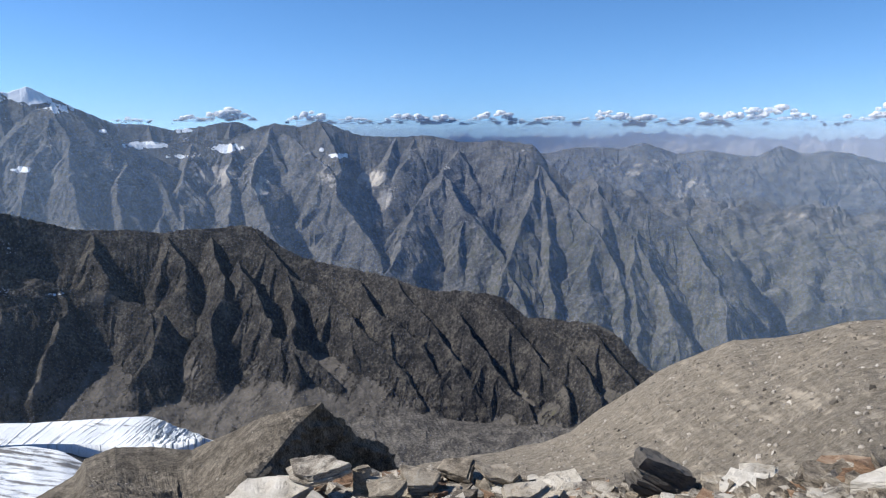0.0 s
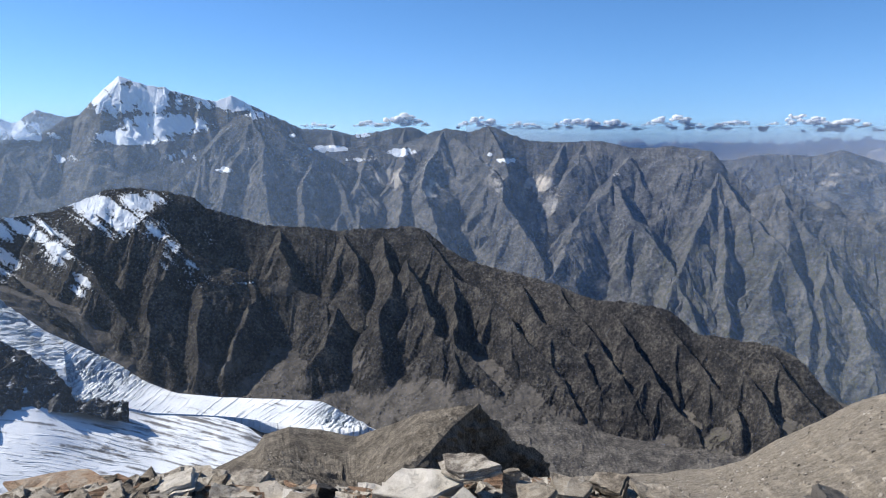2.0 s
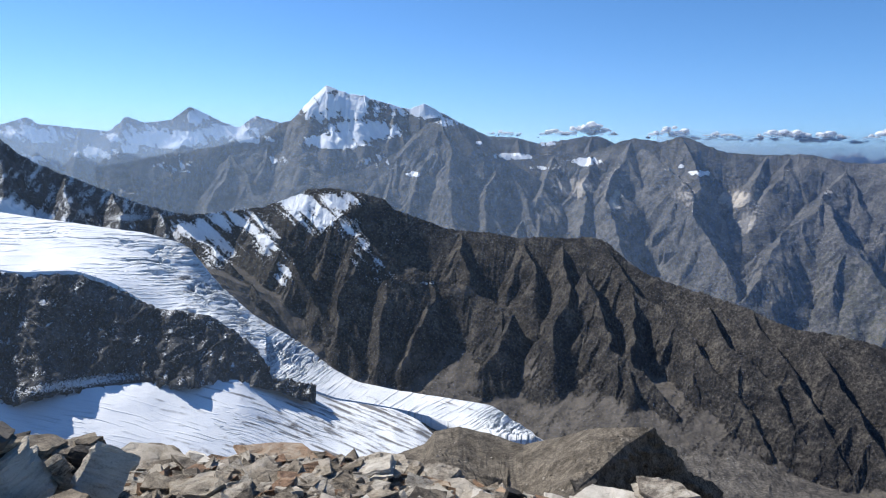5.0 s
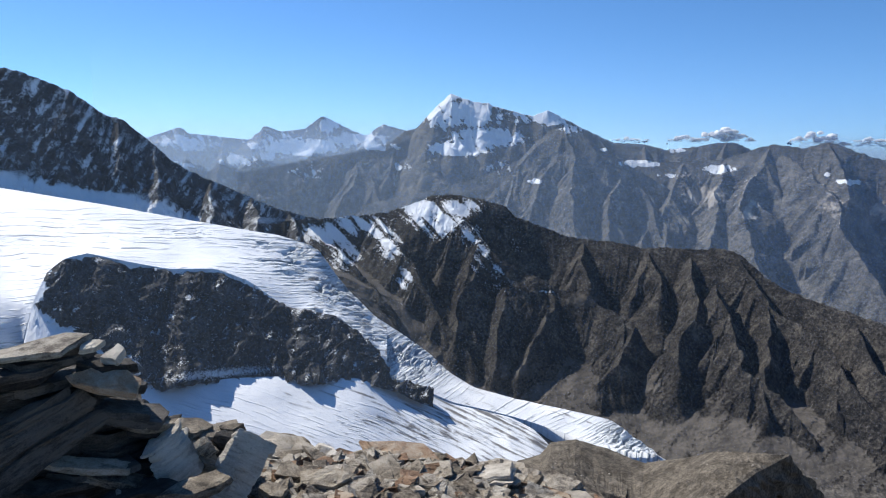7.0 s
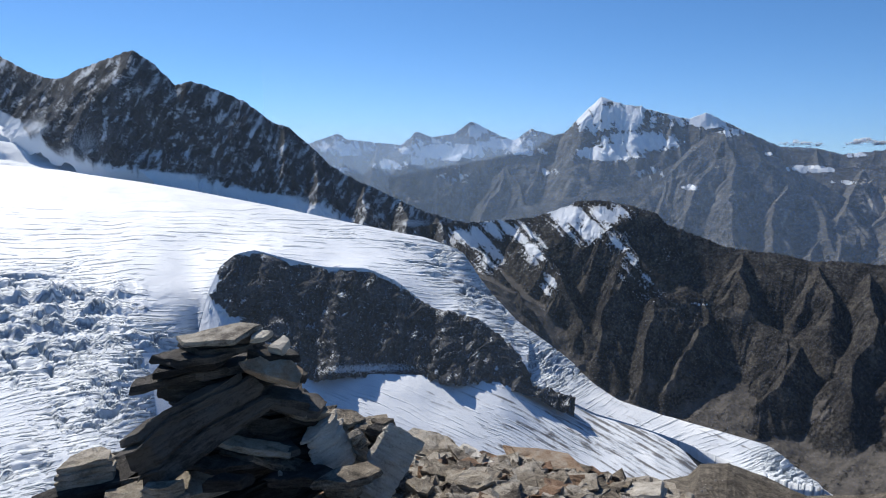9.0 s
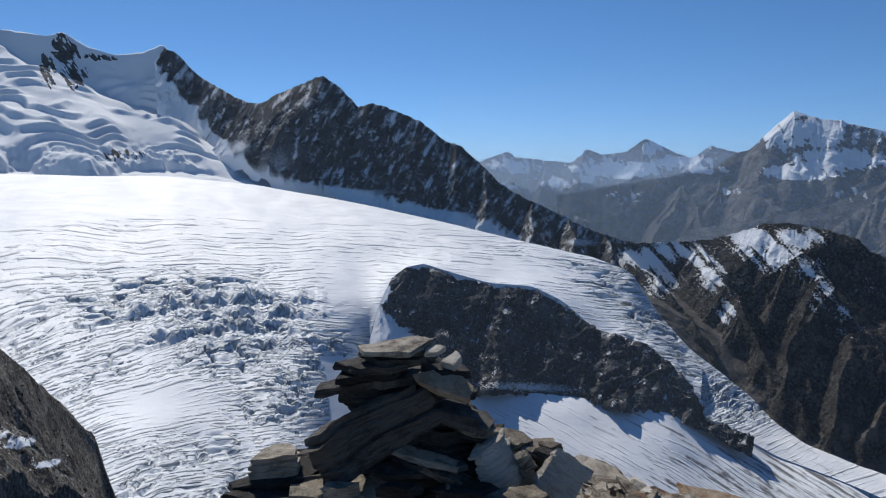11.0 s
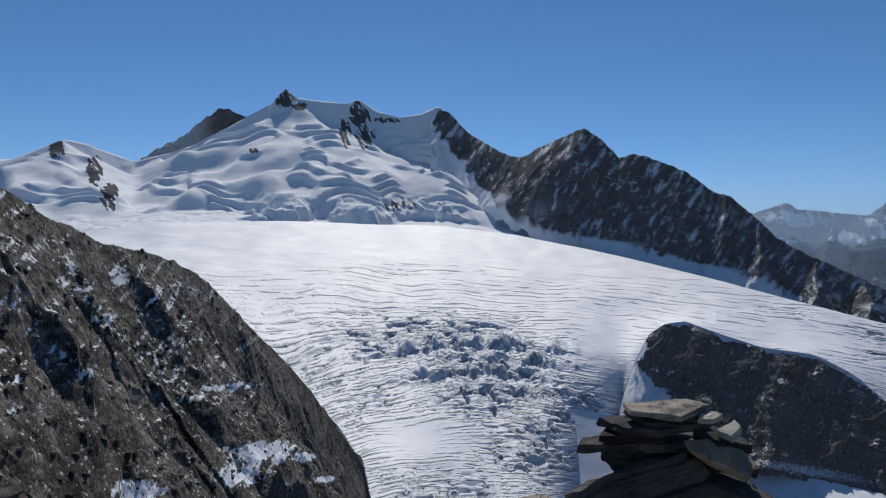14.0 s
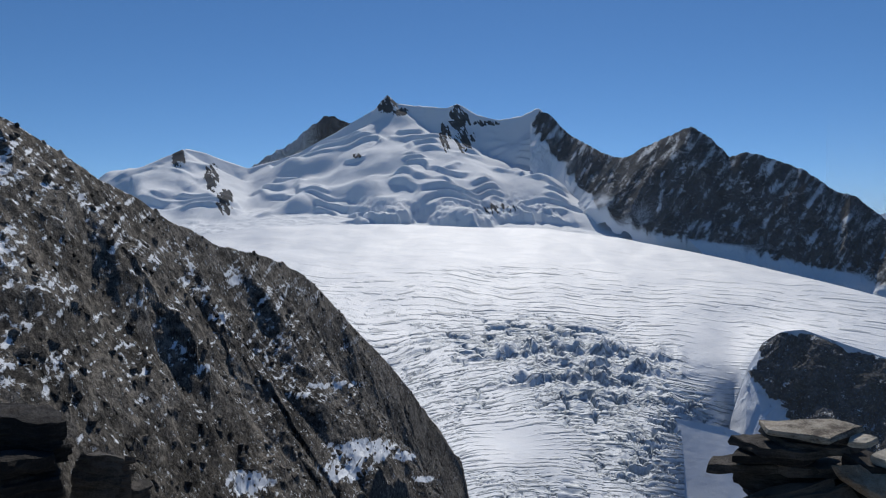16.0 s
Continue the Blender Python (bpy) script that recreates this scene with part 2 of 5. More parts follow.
def spur_tree(spurs, seed, levels=2, count=7):
    """Side ribs that branch off the given spurs on both flanks, and smaller ones off those.
    spur: top azimuth and elevation, foot azimuth and elevation, half width (all in degrees), depth in metres."""
    k = random.Random(seed)
    segments = []

    def grow(a1, e1, h1, a2, e2, h2, w, d, level):
        segments.append((a1, e1, h1, a2, e2, h2, d / w, d / w))
        if level == 0:
            return
        length = math.hypot(a2 - a1, e2 - e1)
        n = max(2, int(count * length / 8.0 * (2.2 if level < levels else 1)))
        for i in range(n):
            f = (i + k.uniform(0.1, 0.9)) / n
            side = 1 if i % 2 else -1
            ca, ce, ch = a1 + (a2 - a1) * f, e1 + (e2 - e1) * f, h1 + (h2 - h1) * f
            reach = w * k.uniform(0.75, 1.25)
            drop = reach * k.uniform(0.9, 1.9)
            grow(ca, ce, ch * 0.97, ca + side * reach, ce - drop, max(ch * 0.12, ch - 0.62 * d), w * k.uniform(0.28, 0.42), d * k.uniform(0.32, 0.48), level - 1)
    for a1, e1, a2, e2, w, d in spurs:
        grow(a1, e1, 0.35 * d, a2, e2, d, w, d, levels)
    return segments


def streaks(A, el, slant, across, down, seed):
    """Stripes that run down a face, leaning by slant."""
    return fbm((A - slant * el) / across, el / down, 0 * A + seed, 4, 0.6)


def bulge(segments, az, el):
    """How far the ribs stand out towards the viewer: the highest of all tents along the segments."""
    total = np.zeros(az.shape, dtype=np.float32)
    cols, ee = az[0], el
    wobble = 0.10 * fbm(az * 2.1, el * 2.1, 0 * az, 3)
    wob2 = 0.10 * fbm(az * 2.1, el * 2.1, 0 * az + 7.7, 3)
    for a1, e1, h1, a2, e2, h2, sl, sr in segments:
        reach = max(h1, h2) / min(sl, sr) + 0.2
        i, j = np.searchsorted(cols, [min(a1, a2) - reach, max(a1, a2) + reach])
        if j - i < 2:
            continue
        x, y = az[:, i:j] + wobble[:, i:j], ee[:, i:j] + wob2[:, i:j]
        dx, dy = a2 - a1, e2 - e1
        k = np.clip(((x - a1) * dx + (y - e1) * dy) / (dx * dx + dy * dy), 0, 1.0)
        ox, oy = x - a1 - k * dx, y - e1 - k * dy
        dist = np.hypot(ox, oy)
        total[:, i:j] = np.maximum(total[:, i:j], h1 + (h2 - h1) * k - dist * np.where(ox > 0, sl, sr))
    return total


def soften(F, share, passes=3):
    """Rounds the kinks between the control curves, keeping foot and crest."""
    n = max(1, int(len(F) * share / 2))
    for _ in range(passes):
        c = np.cumsum(np.concatenate([np.repeat(F[:1], n + 1, 0) - (F[1:2] - F[:1]) * np.arange(n + 1, 0, -1)[:, None], F,
                                      np.repeat(F[-1:], n, 0) + (F[-1:] - F[-2:-1]) * np.arange(1, n + 1)[:, None]]), axis=0)
        F = (c[2 * n + 1:] - c[:-2 * n - 1]) / (2 * n + 1)
    return F


def grid_mesh(name, P, mat, smooth=False, attrs=()):
    rows, cols = P.shape[:2]
    idx = np.arange(rows * cols, dtype=np.int32).reshape(rows, cols)
    quads = np.stack([idx[:-1, :-1], idx[:-1, 1:], idx[1:, 1:], idx[1:, :-1]], -1).reshape(-1, 4)
    me = bpy.data.meshes.new(name)
    me.vertices.add(rows * cols)
    me.vertices.foreach_set("co", P.astype(np.float32).ravel())
    me.loops.add(quads.size)
    me.loops.foreach_set("vertex_index", quads.ravel())
    me.polygons.add(len(quads))
    me.polygons.foreach_set("loop_start", np.arange(0, quads.size, 4, dtype=np.int32))
    me.update(calc_edges=True)
    me.polygons.foreach_set("use_smooth", np.full(len(quads), smooth))
    for key, value in attrs:
        a = me.attributes.new(key, "FLOAT", "POINT")
        a.data.foreach_set("value", np.broadcast_to(value, (rows, cols)).astype(np.float32).ravel())
    me.materials.append(mat)
    return new(name, me)


def normals(P):
    n = np.cross(np.gradient(P, axis=1), np.gradient(P, axis=0))
    n /= np.linalg.norm(n, axis=2, keepdims=True) + 1e-9
    n[n[..., 2] < 0] *= -1
    return n


def face(name, mat, lo, hi, step, rows, curves, relief, jag=0.0, spurs=(), back=(300, 0.9, 14), concave=1.0,
         paint=None, smooth=False, fade=0.06, seed=0.0, shear=0.0, fall=0.3, calm=None):
    """A mountain side seen across from the summit. curves: from foot to crest, each (share of height, elevation table, distance table).
    relief: list of (size, height, octaves) of gullies that run down the fall line."""
    calm_of = calm or (lambda A, el, S: 0 * A)
    az = np.arange(lo, hi + step / 2, step)
    share = np.array([c[0] for c in curves])
    R = np.stack([smooth_along(c[2], az, 4.0) for c in curves])
    E = np.stack([along(c[1], az) if c[0] == 1 else smooth_along(c[1], az, 1.5) for c in curves])
    Z = R * np.tan(np.radians(E))
    s = np.linspace(0, 1, rows)
    r = np.stack([np.interp(s, share, R[:, j]) for j in range(len(az))], 1)
    z = np.stack([np.interp(s ** concave if concave != 1 else s, share, Z[:, j]) for j in range(len(az))], 1)
    if len(curves) > 2:
        r, z = soften(r, 0.08), soften(z, 0.08)
    A = np.broadcast_to(az, r.shape)
    S = np.broadcast_to(s[:, None], r.shape)
    el = np.degrees(np.arctan2(z, r))
    keep = 1 - sstep(S, 1 - fade, 1.0)
    rise = sstep(S, 0, 0.14)   # ribs die out in the foot
    if spurs:
        r = r - rise * bulge(spurs, A, el) * (0.02 + 0.98 * keep) * (1 - 0.9 * np.clip(calm_of(A, el, S) * 1.3, 0, 1))
    if jag:
        c = A * R[-1].mean() * 0.0175
        z = z + sstep(S, 0.86, 1.0) * jag * (ridged(c / 60.0, S * 2 + seed, c * 0 + seed, 6, 0.6) - 0.55)
    # the far side falls away again
    width, slope, nb = back
    if nb:
        k = (np.arange(1, nb + 1) / nb)[:, None] ** 1.5
        r = np.concatenate([r, r[-1] + width * k])
        z = np.concatenate([z, z[-1] - slope * width * k])
        A = np.broadcast_to(az, r.shape)
        S = np.concatenate([S, np.broadcast_to(1 + k, (nb, len(az)))])
        rise = np.concatenate([rise, np.ones((nb, len(az)))])
        keep = np.concatenate([keep, np.broadcast_to(sstep(k, 0, 0.3), (nb, len(az)))])
    an = np.radians(A)
    P = np.stack([-r * np.sin(an), r * np.cos(an), z], -1)
    N = normals(P)
    across, down = an * r.mean(), np.hypot(r - r[0], z - z[0])
    across = across + shear * down
    d = np.zeros_like(r)
    for size, height, octaves in relief:
        wx = across + size * 0.5 * fbm(across / size, down / size, across * 0 + seed, 3)
        d += height * (ridged(wx / size, down / size * fall, np.full_like(r, seed + size * 0.01), octaves, 0.52) - 0.35)
    d *= (0.25 + 0.75 * rise) * (0.05 + 0.95 * keep) * (1 - 0.85 * np.clip(calm_of(A, np.degrees(np.arctan2(z, r)), S) * 1.3, 0, 1))
    P = P + N * d[..., None]
    el = np.degrees(np.arctan2(P[..., 2], np.hypot(P[..., 0], P[..., 1])))
    attrs = list(paint(A, el, np.clip(S, 0, 1), normals(P), P, d).items()) if paint else []
    ob = grid_mesh(name, P, mat, smooth, attrs)
    return ob


def branches(lines, k, gap, levels, seed):
    """Side spurs off the given ridge lines, and smaller ones off those. lines: lists of (x, y, z), from top to foot.
    Returns segments (start, end, reach)."""
    rnd = random.Random(seed)
    out = []

    def grow(p, q, level, step, reach):
        out.append((p, q, reach))
        if level == 0:
            return
        dx, dy = q[0] - p[0], q[1] - p[1]
        length = math.hypot(dx, dy)
        if length < 0.5 * step:
            return
        dx, dy, g = dx / length, dy / length, (p[2] - q[2]) / length
        n = max(1, round(length / step))
        for i in range(n):
            for side in (-1, 1):
                if rnd.random() < 0.12:
                    continue
                f = (i + rnd.uniform(0.05, 0.95)) / n
                turn = side * radians(rnd.uniform(38, 72))
                ux, uy = dx * math.cos(turn) - dy * math.sin(turn), dx * math.sin(turn) + dy * math.cos(turn)
                drop = rnd.uniform(0.66, 0.92) * (k * abs(math.sin(turn)) + max(g, -0.2) * math.cos(turn))
                far = step * rnd.uniform(0.4, 1.35)
                a = (p[0] + dx * length * f, p[1] + dy * length * f, p[2] - g * length * f)
                grow(a, (a[0] + ux * far, a[1] + uy * far, a[2] - drop * far), level - 1, step * 0.42, 0.6 * far)
    for line in lines:
        for p, q in zip(line, line[1:]):
            grow(p, q, levels, gap, 1e5)
    return out


def massif(name, mat, lo, hi, step, rows, sky, r_top, foot, r_foot, spurs, k=0.95, gap=150, levels=2, apron=0.45, cap=0.25, back=90.0,
           detail=((60, 8), (22, 3.5)), jag=10.0, warp=22.0, seed=1, paint=None, smooth=False, front=60.0, fade=120.0, k_top=None, terraces=None, toe=None, rounding=0, bow=0.12, rough=0.15):
    """A mountain side whose flanks fall evenly from its crest and from the spurs that run down from it, over an apron of scree.
    sky, foot: elevations; r_top, r_foot: distances, all by azimuth. spurs: lists of (azimuth, elevation)."""
    az = np.arange(lo, hi + step / 2, step)
    E1, E0, R1, R0 = along(sky, az), smooth_along(foot, az, 1.5), smooth_along(r_top, az, 4.0), smooth_along(r_foot, az, 3.0)
    Z1, Z0 = R1 * np.tan(np.radians(E1)), R0 * np.tan(np.radians(E0))

    def node(a, e):
        e1, e0, r1, r0 = (float(np.interp(a, az, q)) for q in (E1, E0, R1, R0))
        f = min(1.0, max(0.0, (e - e0) / max(e1 - e0, 0.3)))
        r = r0 + (r1 - r0) * (f - bow * 4 * f * (1 - f))
        return (-r * math.sin(radians(a)), r * math.cos(radians(a)), r * math.tan(radians(e)))
    crest = []
    for i in range(0, len(az), max(1, round(0.3 / step))):
        a = radians(az[i])
        crest.append((-R1[i] * math.sin(a), R1[i] * math.cos(a), Z1[i]))
    parts = [(p, q, 1e5) for p, q in zip(crest, crest[1:])] + branches([[node(a, e) for a, e in line] for line in spurs], k, gap, levels, seed)
    s = np.linspace(0, 1, rows)[:, None]
    low, high = R0 - front, R1 + back
    r = low + (high - low) * s
    A = np.broadcast_to(az, r.shape)
    an = np.radians(A)
    x, y = -r * np.sin(an), r * np.cos(an)
    keep = np.clip(np.abs(R1 - r) / fade, 0, 1)
    wave = 7.5 * warp
    wx = x + keep * warp * fbm(x / wave, y / wave, 0 * x + seed, 4, 0.55)
    wy = y + keep * warp * fbm(x / wave, y / wave, 0 * x + seed + 40, 4, 0.55)
    H = np.full(r.shape, -1e9)
    U, D = np.zeros(r.shape), np.zeros(r.shape)
    steep = k * (1 + 0.25 * fbm(x / 260, y / 260, 0 * x + seed + 7, 3))
    for n, (p, q, reach) in enumerate(parts):
        reach = min(reach, 1.3 * (max(p[2], q[2]) - Z0.min()) / k) + 12
        aa = [math.degrees(math.atan2(-c[0], c[1])) for c in (p, q)]
        rr = [math.hypot(c[0], c[1]) for c in (p, q)]
        wide = math.degrees(reach / min(rr))
        i, j = np.searchsorted(az, [min(aa) - wide, max(aa) + wide])
        if j - i < 1:
            continue
        v0 = int((min(rr) - reach - low[i:j].max()) / (high - low)[i:j].max() * rows) - 2
        v1 = int((max(rr) + reach - low[i:j].min()) / (high - low)[i:j].min() * rows) + 3
        if min(rr) - reach < low[i:j].max():
            v0 = 0
        v0, v1 = max(0, v0), min(rows, v1)
        if v1 - v0 < 1:
            continue
        c = (slice(v0, v1), slice(i, j))
        dx, dy = q[0] - p[0], q[1] - p[1]
        ll = dx * dx + dy * dy + 1e-6
        f = np.clip(((wx[c] - p[0]) * dx + (wy[c] - p[1]) * dy) / ll, 0, 1)
        dist = np.hypot(wx[c] - p[0] - f * dx, wy[c] - p[1] - f * dy)
        h = p[2] + (q[2] - p[2]) * f - steep[c] * dist * (k_top / k if k_top and n < len(crest) - 1 else 1.0)
        won = h > H[c]
        H[c] = np.where(won, h, H[c])
        U[c] = np.where(won, f * math.sqrt(ll) + 37.0 * n, U[c])
        D[c] = np.where(won, dist, D[c])
    if rounding:
        H = soften(soften(H, rounding / rows, 2).T, rounding / len(az), 2).T * keep + H * (1 - keep)
    if terraces:   # snow in billows and broken steps
        size, amount = terraces
        g = H / size + 2.1 * fbm(x / size / 6, y / size / 6, 0 * x + seed + 3, 2, 0.4)
        fr = g - np.floor(g)
        H = H + amount * size * keep * (sstep(fr, 0, 0.34) - fr) * sstep(fbm(x / size / 5, y / size / 5, 0 * x + seed + 14, 2), -0.05, 0.25)
    lean = -apron * (Z1 - Z0) / (R1 - R0) if apron < 0 else apron   # below 0: a share of the whole slope
    cover = np.minimum(Z0 + lean * (r - R0) + 6 * fbm(x / 60, y / 60, 0 * x + seed, 4), Z0 + cap * (Z1 - Z0))
    ap = sstep(cover - H, -14, 4)
    if toe:   # an ice cliff along the foot
        H = H + toe(A) * sstep(H - cover, 0, 10) * (0.9 + 0.8 * fbm(x / 40, y / 40, 0 * H, 4, 0.6) * (1 - sstep(H - cover, 20, 70)))
    d = np.zeros(r.shape)
    for size, height in detail:
        d += height * (ridged(U / size, D / size * 0.25, 0 * r + seed, 3, 0.5) - 0.5) * np.clip(D / size, 0, 1)
        e = 0.8 * height * (ridged(x / size, y / size, np.maximum(H, cover) / size, 4, 0.55) - 0.5)
        d, cover = d + e, cover + 1.6 * rough * e * keep
    H = H + d * (0.1 + 0.9 * keep)
    if jag:
        H += jag * (1 - np.clip(np.abs(R1 - r) / (0.4 * fade), 0, 1)) * (ridged(an * R1 / 60.0, 0 * r + seed, 0 * r, 6, 0.6) - 0.55)
    z = 0.5 * (H + cover + np.sqrt((H - cover) ** 2 + 36))
    z[0] -= 60   # the foot goes down into the ground
    P = np.stack([x, y, z], -1)
    el = np.degrees(np.arctan2(z, r))
    attrs = list(paint(A, el, np.clip((z - Z0) / (Z1 - Z0 + 1), 0, 1), normals(P), P, ap).items()) if paint else []
    return grid_mesh(name, P, mat, smooth, attrs)


def scatter(name, host, mat, count, sizes, seed, keep=None, label="", category="rock"):
    """Loose stones strewn over a slope: angular lumps, all in one mesh, sunk a little into the ground."""
    rng = np.random.RandomState(seed)
    me = host.data
    co = np.empty(len(me.vertices) * 3, dtype=np.float32)
    me.vertices.foreach_get("co", co)
    co = co.reshape(-1, 3)
    if keep is not None:
        co = co[keep(co)]
    r = np.linalg.norm(co, axis=1)
    pick = rng.choice(len(co), count, p=(r ** 0.5) / (r ** 0.5).sum())
    g = (1 + 5 ** 0.5) / 2
    ico = np.array([(-1, g, 0), (1, g, 0), (-1, -g, 0), (1, -g, 0), (0, -1, g), (0, 1, g), (0, -1, -g), (0, 1, -g), (g, 0, -1), (g, 0, 1), (-g, 0, -1), (-g, 0, 1)]) / 1.9
    tri = np.array([(0, 11, 5), (0, 5, 1), (0, 1, 7), (0, 7, 10), (0, 10, 11), (1, 5, 9), (5, 11, 4), (11, 10, 2), (10, 7, 6), (7, 1, 8),
                    (3, 9, 4), (3, 4, 2), (3, 2, 6), (3, 6, 8), (3, 8, 9), (4, 9, 5), (2, 4, 11), (6, 2, 10), (8, 6, 7), (9, 8, 1)])
    V = np.repeat(ico[None], count, 0) * rng.uniform(0.65, 1.25, (count, 12, 1))
    V *= rng.uniform(0.45, 1.0, (count, 1, 3)) * (sizes[0] + (sizes[1] - sizes[0]) * rng.uniform(0, 1, (count, 1, 1)) ** 3)
    an = rng.uniform(0, 6.28, count)
    c, s = np.cos(an)[:, None], np.sin(an)[:, None]
    x, y = V[..., 0] * c - V[..., 1] * s, V[..., 0] * s + V[..., 1] * c
    V = np.stack([x, y, V[..., 2]], -1) + co[pick][:, None, :]
    F = (tri[None] + 12 * np.arange(count)[:, None, None]).reshape(-1, 3)
    out = bpy.data.meshes.new(name)
    out.from_pydata(V.reshape(-1, 3).tolist(), [], F.tolist())
    out.materials.append(mat)
    return tagged(new(name, out), label, category, kind="stuff")


# ---- the ground sheet: valley floors out to the horizon ----
def valley_ground():
    az = np.arange(-180, 180.1, 1.0)
    rr = np.array([6, 12, 30, 60, 110, 180, 280, 420, 600, 850, 1150, 1500, 2000, 2600, 3200, 3800, 4400, 4900.0])
    A, r = np.meshgrid(az, rr)
    an = np.radians(A)
    depth = np.interp(rr, [6, 30, 110, 280, 600, 1150, 2600, 4900], [-5.5, -24, -88, -215, -430, -700, -1080, -1120])[:, None]
    P = np.stack([-r * np.sin(an), r * np.cos(an), depth + 0 * r], -1)
    P[..., 2] += r * 0.03 * fbm(P[..., 0] / 300, P[..., 1] / 300, r * 0, 4)
    ob = grid_mesh("ground", P, M_RIDGE, True, [("scree", np.full(r.shape, 0.6)), ("veg", sstep(r, 1800, 2600) * 0.7), ("snow", 0 * r)])
    tagged(ob, "brown scree and meadow ground of the valleys below the summit", "ground", kind="structure")


valley_ground()

# ---- far ranges across the valley ----
def far_paint(A, el, S, N, P, ap):
    snow = blobs(FAR_SNOW, A, el) + 0.5 * sstep(el, 0.5, 1.8) * sstep(A, 27, 33) * (1 - sstep(A, 41, 43)) + 0.25 * sstep(N[..., 2], 0.6, 0.9) * sstep(P[..., 2], -60, 120)
    snow = snow + (0.34 + 0.2 * streaks(A, el, 0.8, 1.0, 0.8, 12)) * sstep(A, 41, 45) * sstep(el, -2.5, 0.2)
    scree = blobs(FAR_SCREE, A, el) + (0.4 + 0.6 * sstep(A, -14, 0)) * (0.6 * ap * sstep(el, -10, -6) + 0.5 * sstep(N[..., 2], 0.72, 0.9) * sstep(el, -9, -4) + 0.2 * sstep(fbm(A / 3.0, el / 2.0, 0 * A + 6, 4), 0.0, 0.4))
    veg = 0.5 * sstep(-el, 3.0, 9) * sstep(-A, -16, 4)
    return {"snow": np.maximum(snow * (0.88 + 0.8 * streaks(A, el, 0.5, 0.5, 0.9, 2)), blobs(FAR_SNOW[:3], A, el) * (0.7 + 0.7 * streaks(A, el, 1.5, 0.7, 0.5, 4))), "scree": scree * (0.9 + 0.7 * streaks(A, el, -0.4, 0.6, 1.6, 5)), "veg": veg}


FAR_SNOW = [(35.8, 0.15, 2.9, 0.75, 1.6), (38.0, -0.7, 2.6, 0.55, 1.6), (51.2, -0.7, 2.8, 0.55, 1.5), (39.0, 2.4, 1.4, 1.6, 0.9), (37, 2.2, 1.6, 1.0, 0.75), (30.8, 2.0, 1.4, 0.6, 1.2), (28.6, 0.9, 1.0, 0.5, 0.7),
            (46.5, 0.0, 1.8, 0.4, 1.2), (44.5, -0.6, 1.8, 0.3, 0.9), (23.3, -1.7, 1.7, 0.28, 1.4), (17.5, -2.0, 1.5, 0.4, 1.0), (21, -2.6, 1.2, 0.2, 0.8), (8.6, -2.7, 1.0, 0.25, 1.1), (10, -2.2, 0.5, 0.2, 0.8),
            (31.6, -3.3, 0.7, 0.35, 1.0), (20.5, -0.6, 0.8, 0.3, 0.9), (48.6, 1.1, 0.7, 0.5, 0.8), (34.5, -2.2, 1.8, 0.9, 0.62), (59.5, -0.5, 1.8, 0.5, 0.9), (56, -1.8, 1.8, 0.6, 0.8), (50.5, -2.6, 2.4, 0.9, 0.62),
            (53.5, -1.4, 1.2, 0.4, 0.8), (61, -2.2, 2.5, 0.5, 0.8), (26, -0.6, 0.7, 0.2, 0.8), (43, -2.2, 1.6, 0.6, 0.55)]
FAR_SCREE = [(5.9, -4.6, 1.4, 0.8, 1.0), (4.9, -6.3, 0.6, 1.2, 1.0), (15, -5, 1.2, 1.6, 0.6), (18, -4, 2.0, 1.0, 0.75), (25, -5, 1.0, 2.0, 0.5), (10, -4.5, 1.3, 1.5, 0.55),
             (-20, -5, 2.0, 1.2, 0.55), (-28, -6.8, 2.5, 0.7, 0.5), (-16, -3.5, 5, 1.0, 0.4)]

SKY_RIGHT = [(-48, -3.0), (-32.8, -2.72), (-30.4, -2.11), (-29, -2.02), (-27.6, -2.25), (-26, -1.7), (-24.7, -2.5), (-23.4, -2.5), (-20.9, -2.11),
             (-18.8, -2.4), (-16.2, -1.55), (-14.5, -2.0), (-10.9, -1.94), (-9.1, -2.4), (-6, -2.6), (0, -3.0)]
SKY_MID = [(-26.5, -19), (-25.9, -16.3), (-25, -13), (-22.7, -9.7), (-19.2, -7.6), (-14.7, -5.5), (-12.4, -4.1), (-10.8, -5.0), (-9.4, -3.8), (-8.3, -3.0), (-7.5, -1.78),
           (-4.5, -1.42), (-1.7, -1.61), (1.3, -0.96), (2.5, -1.05), (3.9, -1.15), (6.7, -1.05), (8.3, -0.5), (10, 0.18), (11.7, -0.31), (13.7, -0.04), (15.2, -0.49),
           (17, -1.2), (19.9, -1.4), (23, -1.6), (26.5, -1.4), (31, -2.6), (36, -4)]
SKY_BACK = [(12, -1.2), (15.2, -0.5), (16.3, 0.05), (17.6, 0.05), (19.9, -0.39), (21.5, -0.55), (23, -0.12), (25.4, -0.04), (26.5, 0.46), (28.4, 1.34), (30.7, 2.51), (32.1, 2.03),
            (34.8, 2.77), (35.6, 3.06), (36.8, 3.15), (38.7, 3.83), (39.8, 2.84), (41.4, 1.06), (42.5, 0.7), (44, -0.3), (48, -1.2), (56, -2.6)]
SKY_WEST = [(38, -2), (41, 0.2), (42.5, 0.82), (44.3, 1.29), (45.6, 0.32), (46.8, 0.72), (48.3, 1.51), (49.2, 1.89), (50.6, 0.83), (52.5, 0.58), (53.6, 1.02), (55, -0.08),
            (56.8, 0.08), (59.5, 0.38), (60.1, 0.85), (61.2, 0.44), (62.3, 0.05), (66, -0.3), (72, -0.5)]
